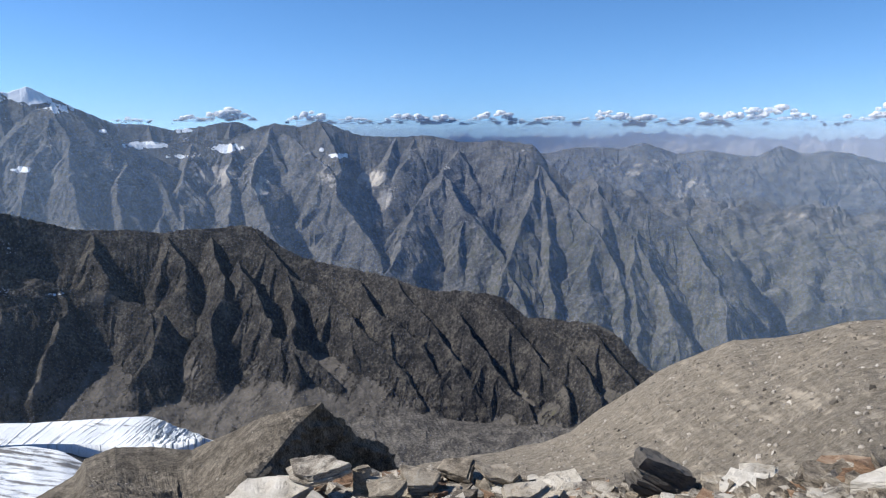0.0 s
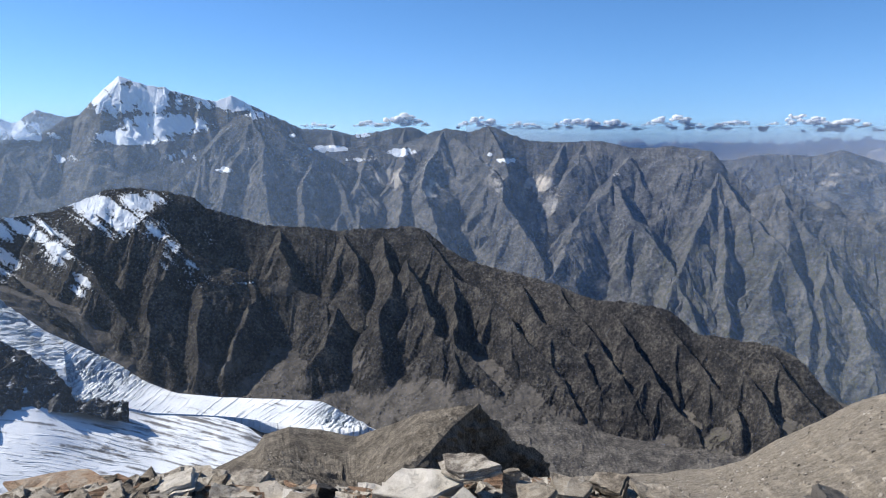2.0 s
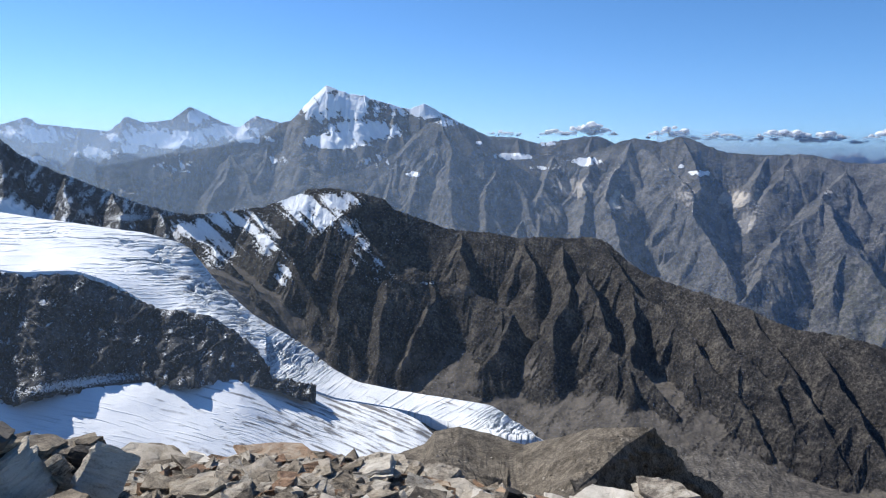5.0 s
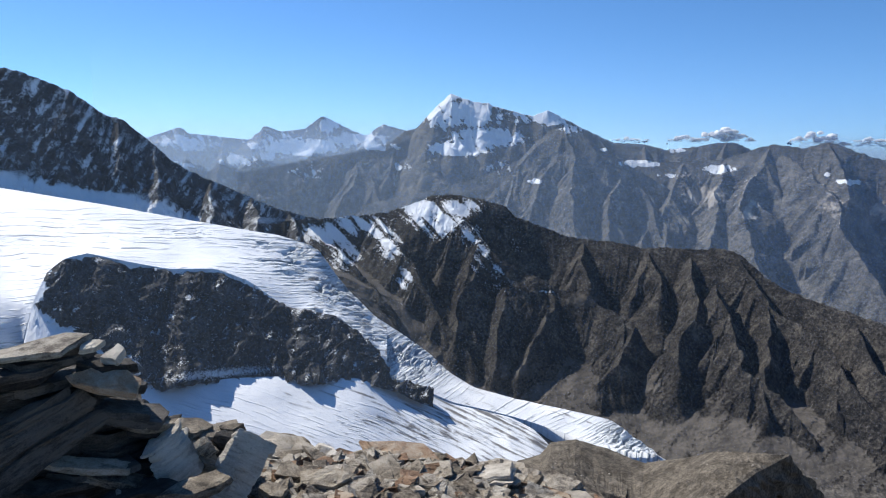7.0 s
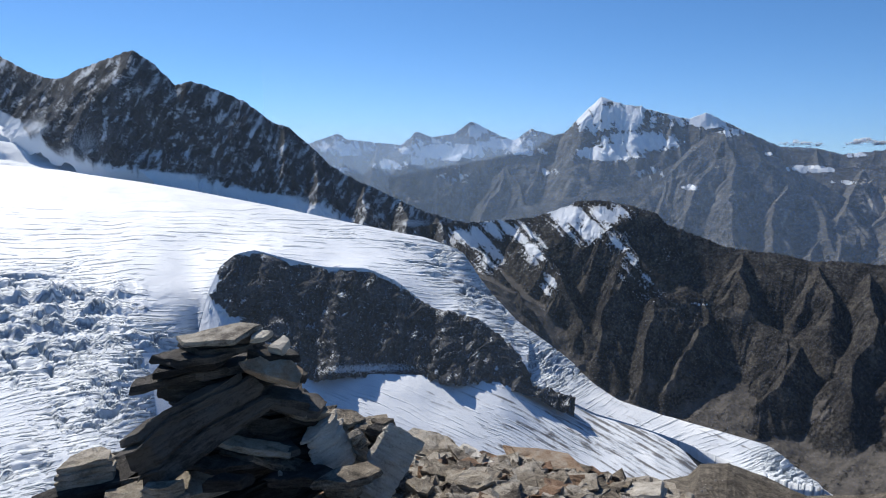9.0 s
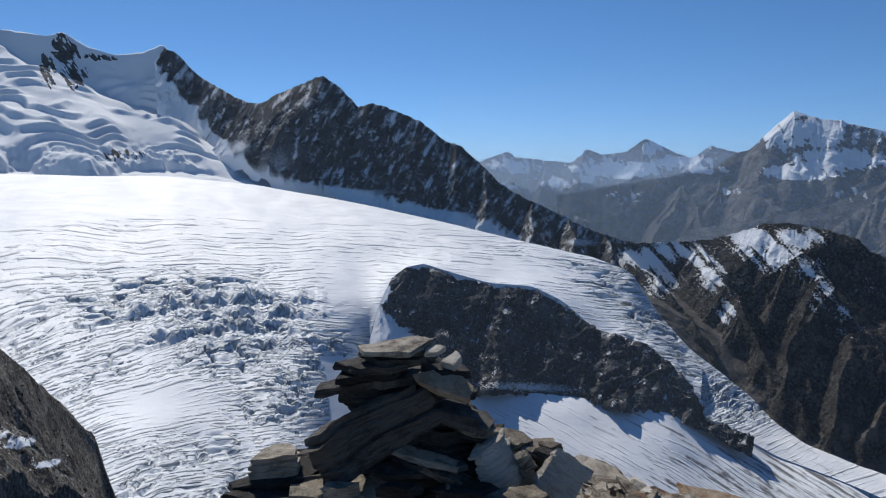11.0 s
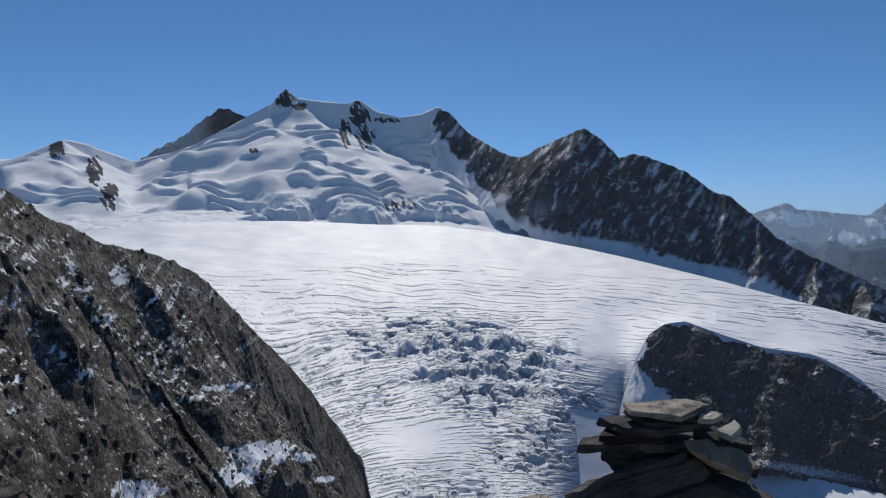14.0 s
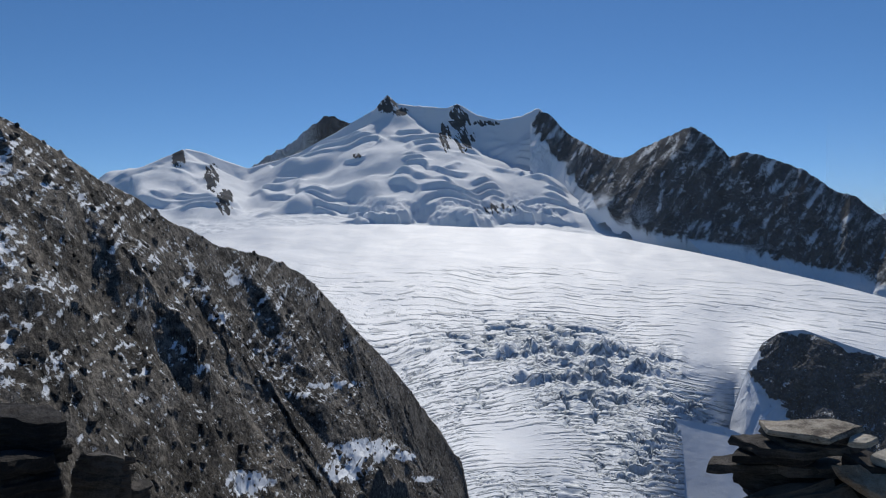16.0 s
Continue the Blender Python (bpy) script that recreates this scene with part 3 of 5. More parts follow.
SKY_CONE = [(17, -6), (21, -3.6), (24, -1.9), (26.5, -0.5), (27.7, 0.44), (29.3, 1.19), (30.5, 0.85), (31.6, -0.09), (32.8, -1.4), (36, -3.0), (41, -4.4), (46, -5.4)]


def far_range(name, label, sky, lo, hi, r_top, r_foot, foot, spurs, rows=170, jag=12, seed=1, gap=190, k=0.95, step=0.1, category="mountain", apron=0.4):
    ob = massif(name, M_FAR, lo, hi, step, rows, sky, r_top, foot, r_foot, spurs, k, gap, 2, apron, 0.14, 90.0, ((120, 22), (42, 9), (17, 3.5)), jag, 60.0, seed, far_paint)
    return tagged(ob, label, category, "far ranges")


far_range("mountain_range", "hazy brown range of low rounded peaks and pastures", SKY_RIGHT, -46, -2, [(-46, 4700), (-2, 4700)], [(-46, 3500), (-2, 3500)], [(-46, -16), (-2, -14)],
          [[(-26, -1.7), (-29, -5), (-31, -9)], [(-26, -1.7), (-22.5, -4.5), (-23, -10)], [(-16.2, -1.6), (-13, -4), (-14, -8)], [(-16.2, -1.6), (-19, -4.5), (-19, -10)], [(-10.9, -2), (-9, -5)],
           [(-30.4, -2.2), (-34, -6), (-36, -10)], [(-20.9, -2.2), (-21, -5)], [(-38, -2.9), (-40, -8)]], rows=120, seed=4, gap=260, k=0.62, step=0.14)
far_range("snow_mountain", "high grey peak with snow face and hanging glacier", SKY_BACK, 11, 56, [(11, 4250), (56, 4250)], [(11, 3650), (56, 3650)], [(11, -9), (56, -9)],
          [[(38.7, 3.8), (38.3, 1.0), (36.5, -1.4)], [(35.6, 3.1), (34.7, 0.6)], [(38.7, 3.6), (41.8, 0.4), (46.5, -1.8), (48, -6)], [(32.9, 2.0), (34.7, -1.7), (40.2, -4.9)], [(41.8, 0.4), (42.5, -4), (43, -7)],
           [(26.5, 0.4), (25, -3)], [(23, -0.2), (22.5, -3)], [(17, 0), (18, -3)], [(46.5, -1.8), (44.5, -6)]], seed=8, gap=150, k=1.25)
far_range("mountain_range", "blue hazy range of sharp peaks with small glaciers", SKY_WEST, 38, 72, [(38, 4600), (72, 4600)], [(38, 4000), (72, 4000)], [(38, -8), (72, -8)],
          [[(49.3, 1.8), (50.7, -2.4), (52, -6)], [(53.8, 1.0), (54.4, -2.4), (54, -6)], [(44.2, 1.1), (46.1, -1.4), (48.9, -4.2)], [(60.2, 0.7), (59.6, -1.5), (61, -6)], [(56.8, 0.1), (57.5, -4)], [(46.8, 0.7), (44, -3)]],
          rows=140, seed=2, gap=170, k=1.15)
far_range("rock_mountain", "steep grey rock pyramid with long ribbed flanks", SKY_CONE, 16.5, 46, [(16.5, 3700), (46, 3700)], [(16.5, 2960), (46, 2960)], [(16.5, -13), (46, -12)],
          [[(29.3, 1.2), (28.7, -3.1), (27.8, -8.0), (27.5, -11)], [(30.8, 0.1), (35.4, -4.6), (38.0, -6.5), (39, -10)], [(28.4, 0.1), (23.6, -3.7), (20.3, -8.3)], [(29.6, 0.4), (31.5, -5), (33, -10)], [(25.5, -2.3), (25, -8)],
           [(33, -2.2), (35, -8)], [(21.5, -5), (23, -10)]], seed=6, gap=150, jag=8, k=1.2)
far_range("mountain_range", "grey-brown range with ribbed flanks above a deep valley", SKY_MID, -26.5, 36, [(-26, 3400), (-12, 3600), (0, 3950), (36, 4050)], [(-26, 2740), (36, 2760)],
          [(-26, -21.5), (-12, -20), (5, -17), (36, -13)],
          [[(13.9, -0.3), (15.9, -4.9), (14.2, -8.5), (11.4, -12)], [(13.0, -0.8), (8.8, -4.6), (6.9, -9), (5.1, -14)], [(10.1, 0.0), (8.8, -3.8)], [(0.0, -4.2), (2.9, -8.7), (6.2, -14)],
           [(0.0, -4.2), (-3.6, -9.5), (-7.3, -15.5)], [(-1.2, -2.2), (0.0, -4.2)], [(-8.0, -3.4), (-6.1, -9.3), (-3.6, -16)], [(-8.0, -3.4), (-12.3, -8.1), (-14.8, -12), (-15.8, -18)],
           [(-8.0, -3.4), (-8.8, -9.2), (-10.2, -17)], [(-12.3, -4.2), (-16.5, -9.2), (-19.2, -15.5), (-20, -19)], [(-13.6, -6), (-12.5, -12), (-13.5, -18)], [(-16.4, -8.5), (-15.7, -12.4), (-17, -18)],
           [(-19.8, -8), (-22.4, -12), (-24.2, -17)], [(2.4, -1.3), (2.9, -3.6)], [(3.9, -1.3), (4.4, -3.2)], [(20, -1.6), (21.5, -6), (22, -11)], [(17, -1.4), (17.6, -6), (18, -10)], [(25, -1.7), (26, -8)]],
          rows=230, seed=1, gap=170, k=1.15)

# Curved see-through sheets, added so the distance reads as hazy.
near_haze = face("haze_sheet", haze_sheet_material(0.034), -60, 128, 2.0, 12, [(0, [(-60, -45), (128, -45)], [(-60, 820), (44, 820), (58, 570), (128, 540)]), (1, [(-60, 28), (128, 28)], [(-60, 820), (44, 820), (58, 570), (128, 540)])], [], back=(0, 0, 0))
tagged(near_haze, "sheet standing in for faint blue haze over the glacier valley", "haze", kind="structure")
haze = face("haze_sheet", haze_sheet_material(0.205), -48, 66, 2.0, 12, [(0, [(-48, -24), (66, -24)], [(-48, 2690), (66, 2690)]), (1, [(-48, 9), (66, 9)], [(-48, 2690), (66, 2690)])], [], back=(0, 0, 0))
tagged(haze, "sheet standing in for thin blue haze over the deep valley", "haze", kind="structure")

DISTANCE = [(-48, -0.9), (-36, -0.8), (-33, -0.9), (-30, -1.2), (-27, -1.0), (-24, -1.2), (-21, -1.0), (-18, -0.85), (-14, -1.0), (-12, -1.2), (-10, -1.0), (-6, -1.2), (-2, -1.1), (4, -1.3), (10, -1.6)]
horizon = face("mountain_range", M_FAR, -48, 10, 0.12, 40, [(0, [(-48, -5), (10, -5)], [(-48, 4780), (10, 4780)]), (1, DISTANCE, [(-48, 4900), (10, 4900)])],
               [(120, 40, 5), (60, 18, 4)], 55, (), (30, 0.5, 2), 1.1, far_paint, False, 0.05, 3.3)
tagged(horizon, "pale blue mountain chain on the horizon", "mountain", "far ranges")
# Further added sheets: each puts more haze over the layers behind it.
veil = face("haze_sheet", haze_sheet_material(0.17, 330.0, -120.0), -50, 68, 2.0, 12, [(0, [(-50, -14), (68, -14)], [(-50, 4240), (68, 4240)]), (1, [(-50, 6), (68, 6)], [(-50, 4240), (68, 4240)])], [], back=(0, 0, 0))
tagged(veil, "sheet standing in for deep blue haze before the horizon", "haze", kind="structure")

west_veil = face("haze_sheet", haze_sheet_material(0.30, 210.0, -60.0), 40.2, 65.5, 2.0, 12, [(0, [(40, -10), (66, -10)], [(40, 4400), (66, 4400)]), (1, [(40, 3.2), (66, 3.2)], [(40, 4400), (66, 4400)])], [], back=(0, 0, 0))
tagged(west_veil, "sheet standing in for blue haze before the far snowy range", "haze", kind="structure")

pale = face("haze_sheet", haze_sheet_material(0.72, 80.0, -90.0, (0.86, 0.89, 1.0)), -50, 12, 2.0, 12, [(0, [(-50, -8), (12, -8)], [(-50, 4770), (12, 4770)]), (1, [(-50, 2), (12, 2)], [(-50, 4770), (12, 4770)])], [], back=(0, 0, 0))
tagged(pale, "sheet standing in for pale haze before the horizon", "haze", kind="structure")


def cloud_material():
    n = Net("cloud")
    d = n.node("ShaderNodeBsdfDiffuse")
    d.inputs["Color"].default_value = (1, 1, 1, 1)
    tr = n.node("ShaderNodeBsdfTranslucent")
    tr.inputs["Color"].default_value = (1, 1, 1, 1)
    both = n.node("ShaderNodeMixShader")
    both.inputs[0].default_value = 0.35
    n.link(d.outputs[0], both.inputs[1])
    n.link(tr.outputs[0], both.inputs[2])
    clear = n.node("ShaderNodeBsdfTransparent")
    m = n.node("ShaderNodeMixShader")
    co = n.coords()
    wisp = n.step(n.noise(0.02, 6, 0.65, co), 0.34, 0.5)
    z = n.node("ShaderNodeSeparateXYZ")
    n.link(co, z.inputs[0])
    n.link(n.math("MULTIPLY", n.math("MULTIPLY", wisp, 0.9), n.step(z.outputs["Z"], 0.0, 48.0)), m.inputs[0])
    n.link(clear.outputs[0], m.inputs[1])
    n.link(both.outputs[0], m.inputs[2])
    n.link(m.outputs[0], n.out.inputs["Surface"])
    return n.mat


M_CLOUD = cloud_material()


def cloud(az, el, width, height, seed):
    """A fair-weather cumulus: many small billows over a flat base."""
    k = random.Random(seed)
    bm = bmesh.new()
    for i in range(int(18 + width * 8)):
        u = k.uniform(-1, 1)
        h = (1 - u * u) * height * k.uniform(0.0, 1.0)
        s = k.uniform(0.15, 0.36) * (0.5 + 0.5 * (1 - u * u))
        a, e, r = radians(az + u * width / 2), radians(el + 0.15 + h), 4860 + k.uniform(-12, 12)
        rad = s * 70 * min(1.0, height * 1.3)
        m = Matrix.Translation((-r * math.sin(a), r * math.cos(a), r * math.tan(e))) @ Matrix.Diagonal((rad * 1.5, rad * 1.5, rad * 0.75, 1))
        bmesh.ops.create_icosphere(bm, subdivisions=2, radius=1, matrix=m)
    for v in bm.verts:
        v.co += noise.noise_vector(v.co / 24.0) * 9 + noise.noise_vector(v.co / 9.0) * 4.5 + noise.noise_vector(v.co / 4.0) * 2
    base = 4860 * math.tan(radians(el)) - 6
    for v in bm.verts:
        v.co.z = base + max(v.co.z - base, (v.co.z - base) * 0.15)
    for f in bm.faces:
        f.smooth = True
    me = bpy.data.meshes.new("cloud")
    bm.to_mesh(me)
    bm.free()
    me.materials.append(M_CLOUD)
    tagged(new("cloud", me), "white fair-weather cumulus low over the horizon", "cloud", "clouds on the horizon")


for i, (a, e, w, h) in enumerate([(-32.5, -0.3, 5.0, 1.3), (-25, -0.4, 6.5, 1.4), (-20.6, -0.4, 3.5, 0.8), (-16.5, -0.4, 3.0, 0.7), (-13.4, -0.4, 4.5, 1.1), (-9, -0.35, 3.5, 0.6), (-4.4, -0.3, 4.5, 0.9), (0, -0.3, 3.0, 0.6),
                                  (3.0, -0.3, 4.0, 0.75), (7.4, -0.3, 3.0, 0.5), (10.8, -0.2, 3.2, 0.8), (17.2, 0.0, 3.4, 0.85), (20, -0.2, 2.2, 0.5), (24, -0.3, 3.0, 0.5)]):
    cloud(a, e, w * 1.25, h * 1.1, 40 + i)

# ---- the dark ridge beyond the glacier ----
RIDGE = [(-20, -21.5), (-17.9, -19.85), (-16.7, -19.07), (-15.2, -17.4), (-13.3, -16.4), (-10.5, -16.24), (-7.1, -16.01), (-5.2, -14.42), (-3.7, -14.21), (-1.8, -14), (0.2, -14), (2.1, -13.76),
         (4.6, -12.78), (6.9, -12.17), (10.2, -11.46), (12.5, -10.67), (13.9, -9.69), (15.4, -8.48), (16.5, -8.07), (18.2, -8.27), (20.4, -8.25), (22.5, -8.44), (24.9, -8.12), (28.7, -7.73),
         (31.2, -6.93), (33.2, -6.22), (34, -5.41), (35.8, -4.86), (38.5, -4.49), (40.3, -4.57), (42, -5.37), (44.2, -6.01), (46.7, -6.26), (49.5, -6.53), (52, -6.6), (58, -8)]
RIDGE_FOOT = [(-20, -24), (-10.9, -24.4), (-5.9, -24.9), (-0.6, -24.7), (3.9, -23.6), (10.4, -23.2), (13.4, -22.7), (18.2, -23.8), (21.7, -24.2), (28.3, -22.5), (32, -22), (37, -20.4), (42, -17.4), (48, -12.6), (58, -10)]
RIDGE_SNOW = [(41.0, -6.0, 1.9, 1.2, 1.1), (39.4, -7.0, 2.0, 1.2, 1.05), (38.0, -5.6, 2.2, 0.9, 0.85), (36.9, -7.8, 1.6, 1.2, 0.75), (36.0, -9.8, 0.9, 1.6, 0.75), (34.6, -10.8, 0.8, 1.2, 0.65),
              (46.4, -7.0, 2.6, 0.9, 1.0), (43.8, -9, 1.1, 1.5, 0.9), (49.3, -7.8, 2.8, 1.1, 1.0), (47.2, -9.4, 2.0, 1.2, 0.75), (42.4, -11.5, 0.9, 1.5, 0.7), (30.3, -12.4, 1.2, 0.15, 0.8), (44.6, -7.6, 1.5, 0.9, 0.75), (34, -12, 2.5, 0.9, 0.42), (33, -9, 2, 1.5, 0.35)]
RIDGE_SCREE = [(27.4, -13.0, 2.6, 1.0, 0.95), (23.5, -14.2, 2.6, 0.5, 0.9), (19.6, -14.9, 1.6, 0.35, 0.8), (33, -18.9, 6, 1.6, 0.9), (28, -20.6, 6, 1.5, 1.0), (21, -19.3, 2.4, 3.0, 0.95), (16, -20.0, 2.0, 2.6, 0.9),
               (13.5, -21.6, 2.0, 1.2, 0.9), (5, -23.2, 12, 0.8, 0.9), (19.8, -12.2, 0.4, 0.9, 0.6), (-5, -24.6, 8, 0.8, 0.8), (24, -23, 6, 1.6, 0.9)]


def ridge_paint(A, el, S, N, P, ap):
    flat = sstep(N[..., 2], 0.72, 0.9)
    snow = blobs(RIDGE_SNOW, A, el) * (0.85 + 0.75 * streaks(A, el, 0.9, 0.75, 2.4, 3)) + 0.2 * sstep(A, 31, 42) * sstep(N[..., 2], 0.5, 0.85)
    scree = np.maximum(0.8 * blobs(RIDGE_SCREE, A, el), np.maximum(0.85 * ap, 0.35 * flat)) * (0.95 + 0.35 * streaks(A, el, -0.6, 0.8, 2.5, 8))
    return {"snow": snow, "scree": scree, "veg": 0.45 * sstep(-A, -20, 4) * sstep(N[..., 2], 0.55, 0.8)}


ridge = massif("rock_ridge", M_RIDGE, -20, 58, 0.09, 260, RIDGE, [(-20, 1420), (0, 1630), (16, 1960), (24, 2030), (38, 2130), (50, 2180), (58, 2130)],
               RIDGE_FOOT, [(-20, 1230), (0, 1380), (20, 1460), (38, 1620), (50, 1750), (58, 1800)],
               [[(39.3, -4.7), (34.7, -9.1), (30.0, -11.9)], [(44.6, -6.4), (41.7, -11.3), (37.4, -17.9)], [(30.0, -11.9), (33.8, -12.2), (34.3, -15.7), (34.8, -19.5)], [(30.0, -11.9), (30.9, -15.7), (32.3, -19)],
                [(30.0, -11.9), (26.5, -13.3), (23.6, -14.6), (24.0, -17.5), (25.9, -19.5)], [(15.7, -8.4), (12.7, -12.2), (7.0, -16.2), (1.6, -23.2)], [(7.3, -12.7), (1.6, -19.0), (-3.1, -24.3)],
                [(3.8, -13.2), (-1.2, -19.7), (-4.6, -24.5)], [(0.0, -14.3), (-3.7, -19.4), (-8.1, -24.4)], [(-4.0, -14.5), (-7.2, -17.8), (-11.4, -23.4)], [(-8.2, -16.2), (-11.6, -18.9), (-14.3, -23)],
                [(-12.8, -16.8), (-16.5, -21)], [(19.0, -8.9), (18.3, -13.5), (20.2, -15.4)], [(22.3, -8.7), (21.7, -11.7)], [(16.5, -11), (15.2, -17.0), (11.4, -18.8), (8.9, -21.4)], [(50.4, -7.2), (48.1, -9.7), (44.0, -14)],
                [(27.5, -8.2), (26.8, -11.5)], [(34.7, -9.1), (36.8, -12), (38.5, -16.5)], [(20.2, -15.4), (19, -18)], [(12.7, -12.2), (13.5, -17), (12.5, -20)]],
               1.5, 85, 2, 0.42, 0.22, 90.0, ((52, 12), (20, 6), (8, 2)), 9.0, 38.0, 5, ridge_paint)
tagged(ridge, "dark brown rocky ridge with gullies, scree fans and snow streaks", "ridge")

# ---- valley floor under the tongues ----
LOWER_TOP = [(27, -26.4), (29, -25.4), (31, -23.7), (33.1, -22.85), (38.2, -21.95), (41.2, -20.9), (42.2, -20.7), (46.1, -19.9), (51.9, -19.4), (56.5, -19.2), (61.4, -19.2), (66, -18.6), (72, -16.5), (78, -16)]
LOWER_R = [(27, 1330), (29, 1380), (31, 1458), (36, 1472), (41, 1462), (43.5, 1400), (46, 1335), (60, 1280), (78, 1150)]
floor = face("moraine", M_MORAINE, -22, 72, 0.19, 100,
             [(0, [(-22, -36), (72, -38)], [(-22, 640), (72, 600)]),
              (0.4, [(-22, -28), (20, -28.5), (27, -28.2), (34, -31), (72, -31)], [(-22, 1080), (27, 1270), (34, 1070), (72, 900)]),
              (0.8, [(-22, -26), (20, -26.6)] + [(a, e - 0.5) for a, e in LOWER_TOP if a < 72], [(-22, 1180), (20, 1300)] + [(a, r - 6) for a, r in LOWER_R if a < 72]),
              (1, [(a, e + 0.4) for a, e in RIDGE_FOOT if a < 42] + [(44, -20.4), (50, -20), (72, -17.4)], [(-20, 1260), (0, 1410), (20, 1530), (38, 1670), (42, 1450), (50, 1340), (72, 1230)])],
             [(60, 9, 5), (18, 3, 4)], 0, (), (20, 0.8, 3), 1.0, lambda A, el, S, N, P, d: {"snow": 0 * A, "scree": 0.25 + 0.4 * sstep(-d, 0, 4), "veg": 0.3 * sstep(-A, 0, 12)}, False, 0.05, 5.5)
tagged(floor, "grey-brown moraine rubble on the valley floor", "ground", kind="structure")

# ---- dark rock ridge rising to the snow peak ----
HORN = [(44, -9), (49.2, -6.6), (50.6, -6.3), (52.9, -5.67), (55.5, -4.49), (58, -3.34), (60.5, -2.01), (62.4, -0.21), (64.1, 1.28), (65.5, 1.74), (67.4, 3.3), (69.5, 4.1), (71.4, 4.7), (72.4, 4.3), (73.9, 5.84),
        (75.4, 6.78), (77, 6.07), (78.8, 5.28), (80.1, 4.5), (81, 4.45), (82.1, 4.87), (84.9, 6.47), (86.4, 8.06), (87.2, 8.3), (87.8, 6.0), (88.6, 3.0), (89.4, -0.5), (91, -2)]
ICE_UP = [(19, -25.2), (20.6, -24.5), (22.6, -23.5), (24.5, -22.4), (27.8, -22), (31.3, -21.6), (36.2, -20.65), (38.2, -19.3), (42.2, -16.6), (45.1, -14.7), (47.9, -11.8), (49.8, -9.0), (52.9, -7.9), (55.1, -7.5),
          (59.8, -6.5), (64.6, -5.4), (70.3, -4.1), (75.8, -3.0), (80.8, -2.1), (87.1, -1.4), (93, -1.3), (96.1, -1.2), (101.6, -1.1), (106.1, -1.2), (109.5, -1.3), (114.3, -1.9), (124, -3)]
HORN_SNOW = [(79, 0, 2.6, 2.0, 0.52), (82, 1, 1.6, 1.2, 0.62), (84.5, 4, 2.0, 2.0, 0.48), (74, -2.6, 8, 0.5, 0.62), (66, -4.4, 10, 0.5, 0.55), (54, -6.6, 3, 0.6, 0.6)]


def horn_paint(A, el, S, N, P, ap):
    apron = sstep((A - 81) * 1.17 - 1.0 + 0.8 * fbm(A / 0.9, el / 0.9, 0 * A, 4) - el, -0.3, 0.4) * sstep(A, 80.3, 81.5)
    foot = 0.62 * (1 - sstep(el - along(ICE_UP, A[0]), 0.3, 1.5)) * sstep(A, 57, 63)
    return {"snow": foot + 0.4 * apron + np.maximum(blobs(HORN_SNOW, A, el), 0.25 + 0.22 * sstep(N[..., 2], 0.3, 0.75) + 0.3 * streaks(A, el, -0.5, 0.5, 1.4, 6)), "scree": 0 * A, "veg": 0 * A}


horn = massif("rock_peak", M_DARK, 44, 87.9, 0.08, 230, HORN, [(44, 2160), (60, 2270), (75, 2520), (80, 2780), (84, 3150), (87, 3450), (91, 3500)],
              [(a, e - 1.2) for a, e in ICE_UP if 40 < a < 80] + [(80.3, -3.4), (88, -3.0)], [(44, 1880), (60, 1990), (70, 2160), (79, 2380), (83, 2700), (88, 3050)],
              [[(75.7, 6.6), (76.9, 2.7), (77.7, -3)], [(75.0, 6.0), (73.0, 3.9), (74.6, -2)], [(71.5, 4.5), (72.0, -0.4), (72.3, -4.5)], [(67.6, 3.0), (67.8, -1.1), (67.3, -5.4)], [(64.4, 1.3), (64.6, -2.3), (64.4, -6)],
               [(80.3, 4.2), (80.9, -0.6)], [(62.1, -0.9), (62.0, -5)], [(69.5, 3.8), (69.8, -3)], [(58, -3.5), (58.2, -6.4)], [(55, -4.8), (54.6, -7)], [(84.5, 5.6), (83.2, 2)], [(78.4, 5.2), (79, 0)], [(52, -6.1), (51, -8)]],
              1.25, 80, 2, 0.35, 0.08, 90.0, ((50, 10), (18, 5)), 10.0, 22.0, 7, horn_paint)
tagged(horn, "dark jagged rock peak dusted with fresh snow", "mountain")

# ---- the snow peak ----
PEAK = [(77, 2.6), (80, 3.2), (82, 4.0), (84, 5.2), (86, 6.9), (86.8, 7.8), (87.3, 8.3), (88.7, 7.57), (90.6, 7.31), (92.5, 7.81), (94, 8.68), (94.8, 8.34), (97.6, 8.47), (99, 8.64), (99.8, 9.36), (100.6, 8.3), (102.6, 7.27), (105.2, 5.89),
        (106.9, 4.84), (109.5, 3.93), (111.1, 3.51), (112.7, 4), (114.3, 4.63), (115.7, 4.88), (116.4, 3.9), (118.1, 2.48), (120, 1.31), (124, -0.5), (130, -2.5)]
PEAK_ROCK = [(86.6, 7.3, 0.8, 1.0, 1.2), (93.9, 7.8, 0.8, 1.0, 1.2), (95.0, 6.2, 0.5, 1.2, 0.9), (91.8, 7.35, 1.4, 0.22, 0.9), (99.8, 8.9, 0.9, 0.7, 1.2), (93.3, 6.0, 0.9, 1.2, 0.8), (98.8, 8.2, 0.8, 0.4, 0.8),
             (90.6, 0.3, 1.7, 0.5, 0.75), (113.8, 2.6, 0.5, 1.1, 1.2), (112.8, 0.8, 0.6, 1.1, 1.1), (116.2, 4.3, 0.5, 0.8, 1.2), (102.3, 4.6, 0.4, 0.25, 0.9)]


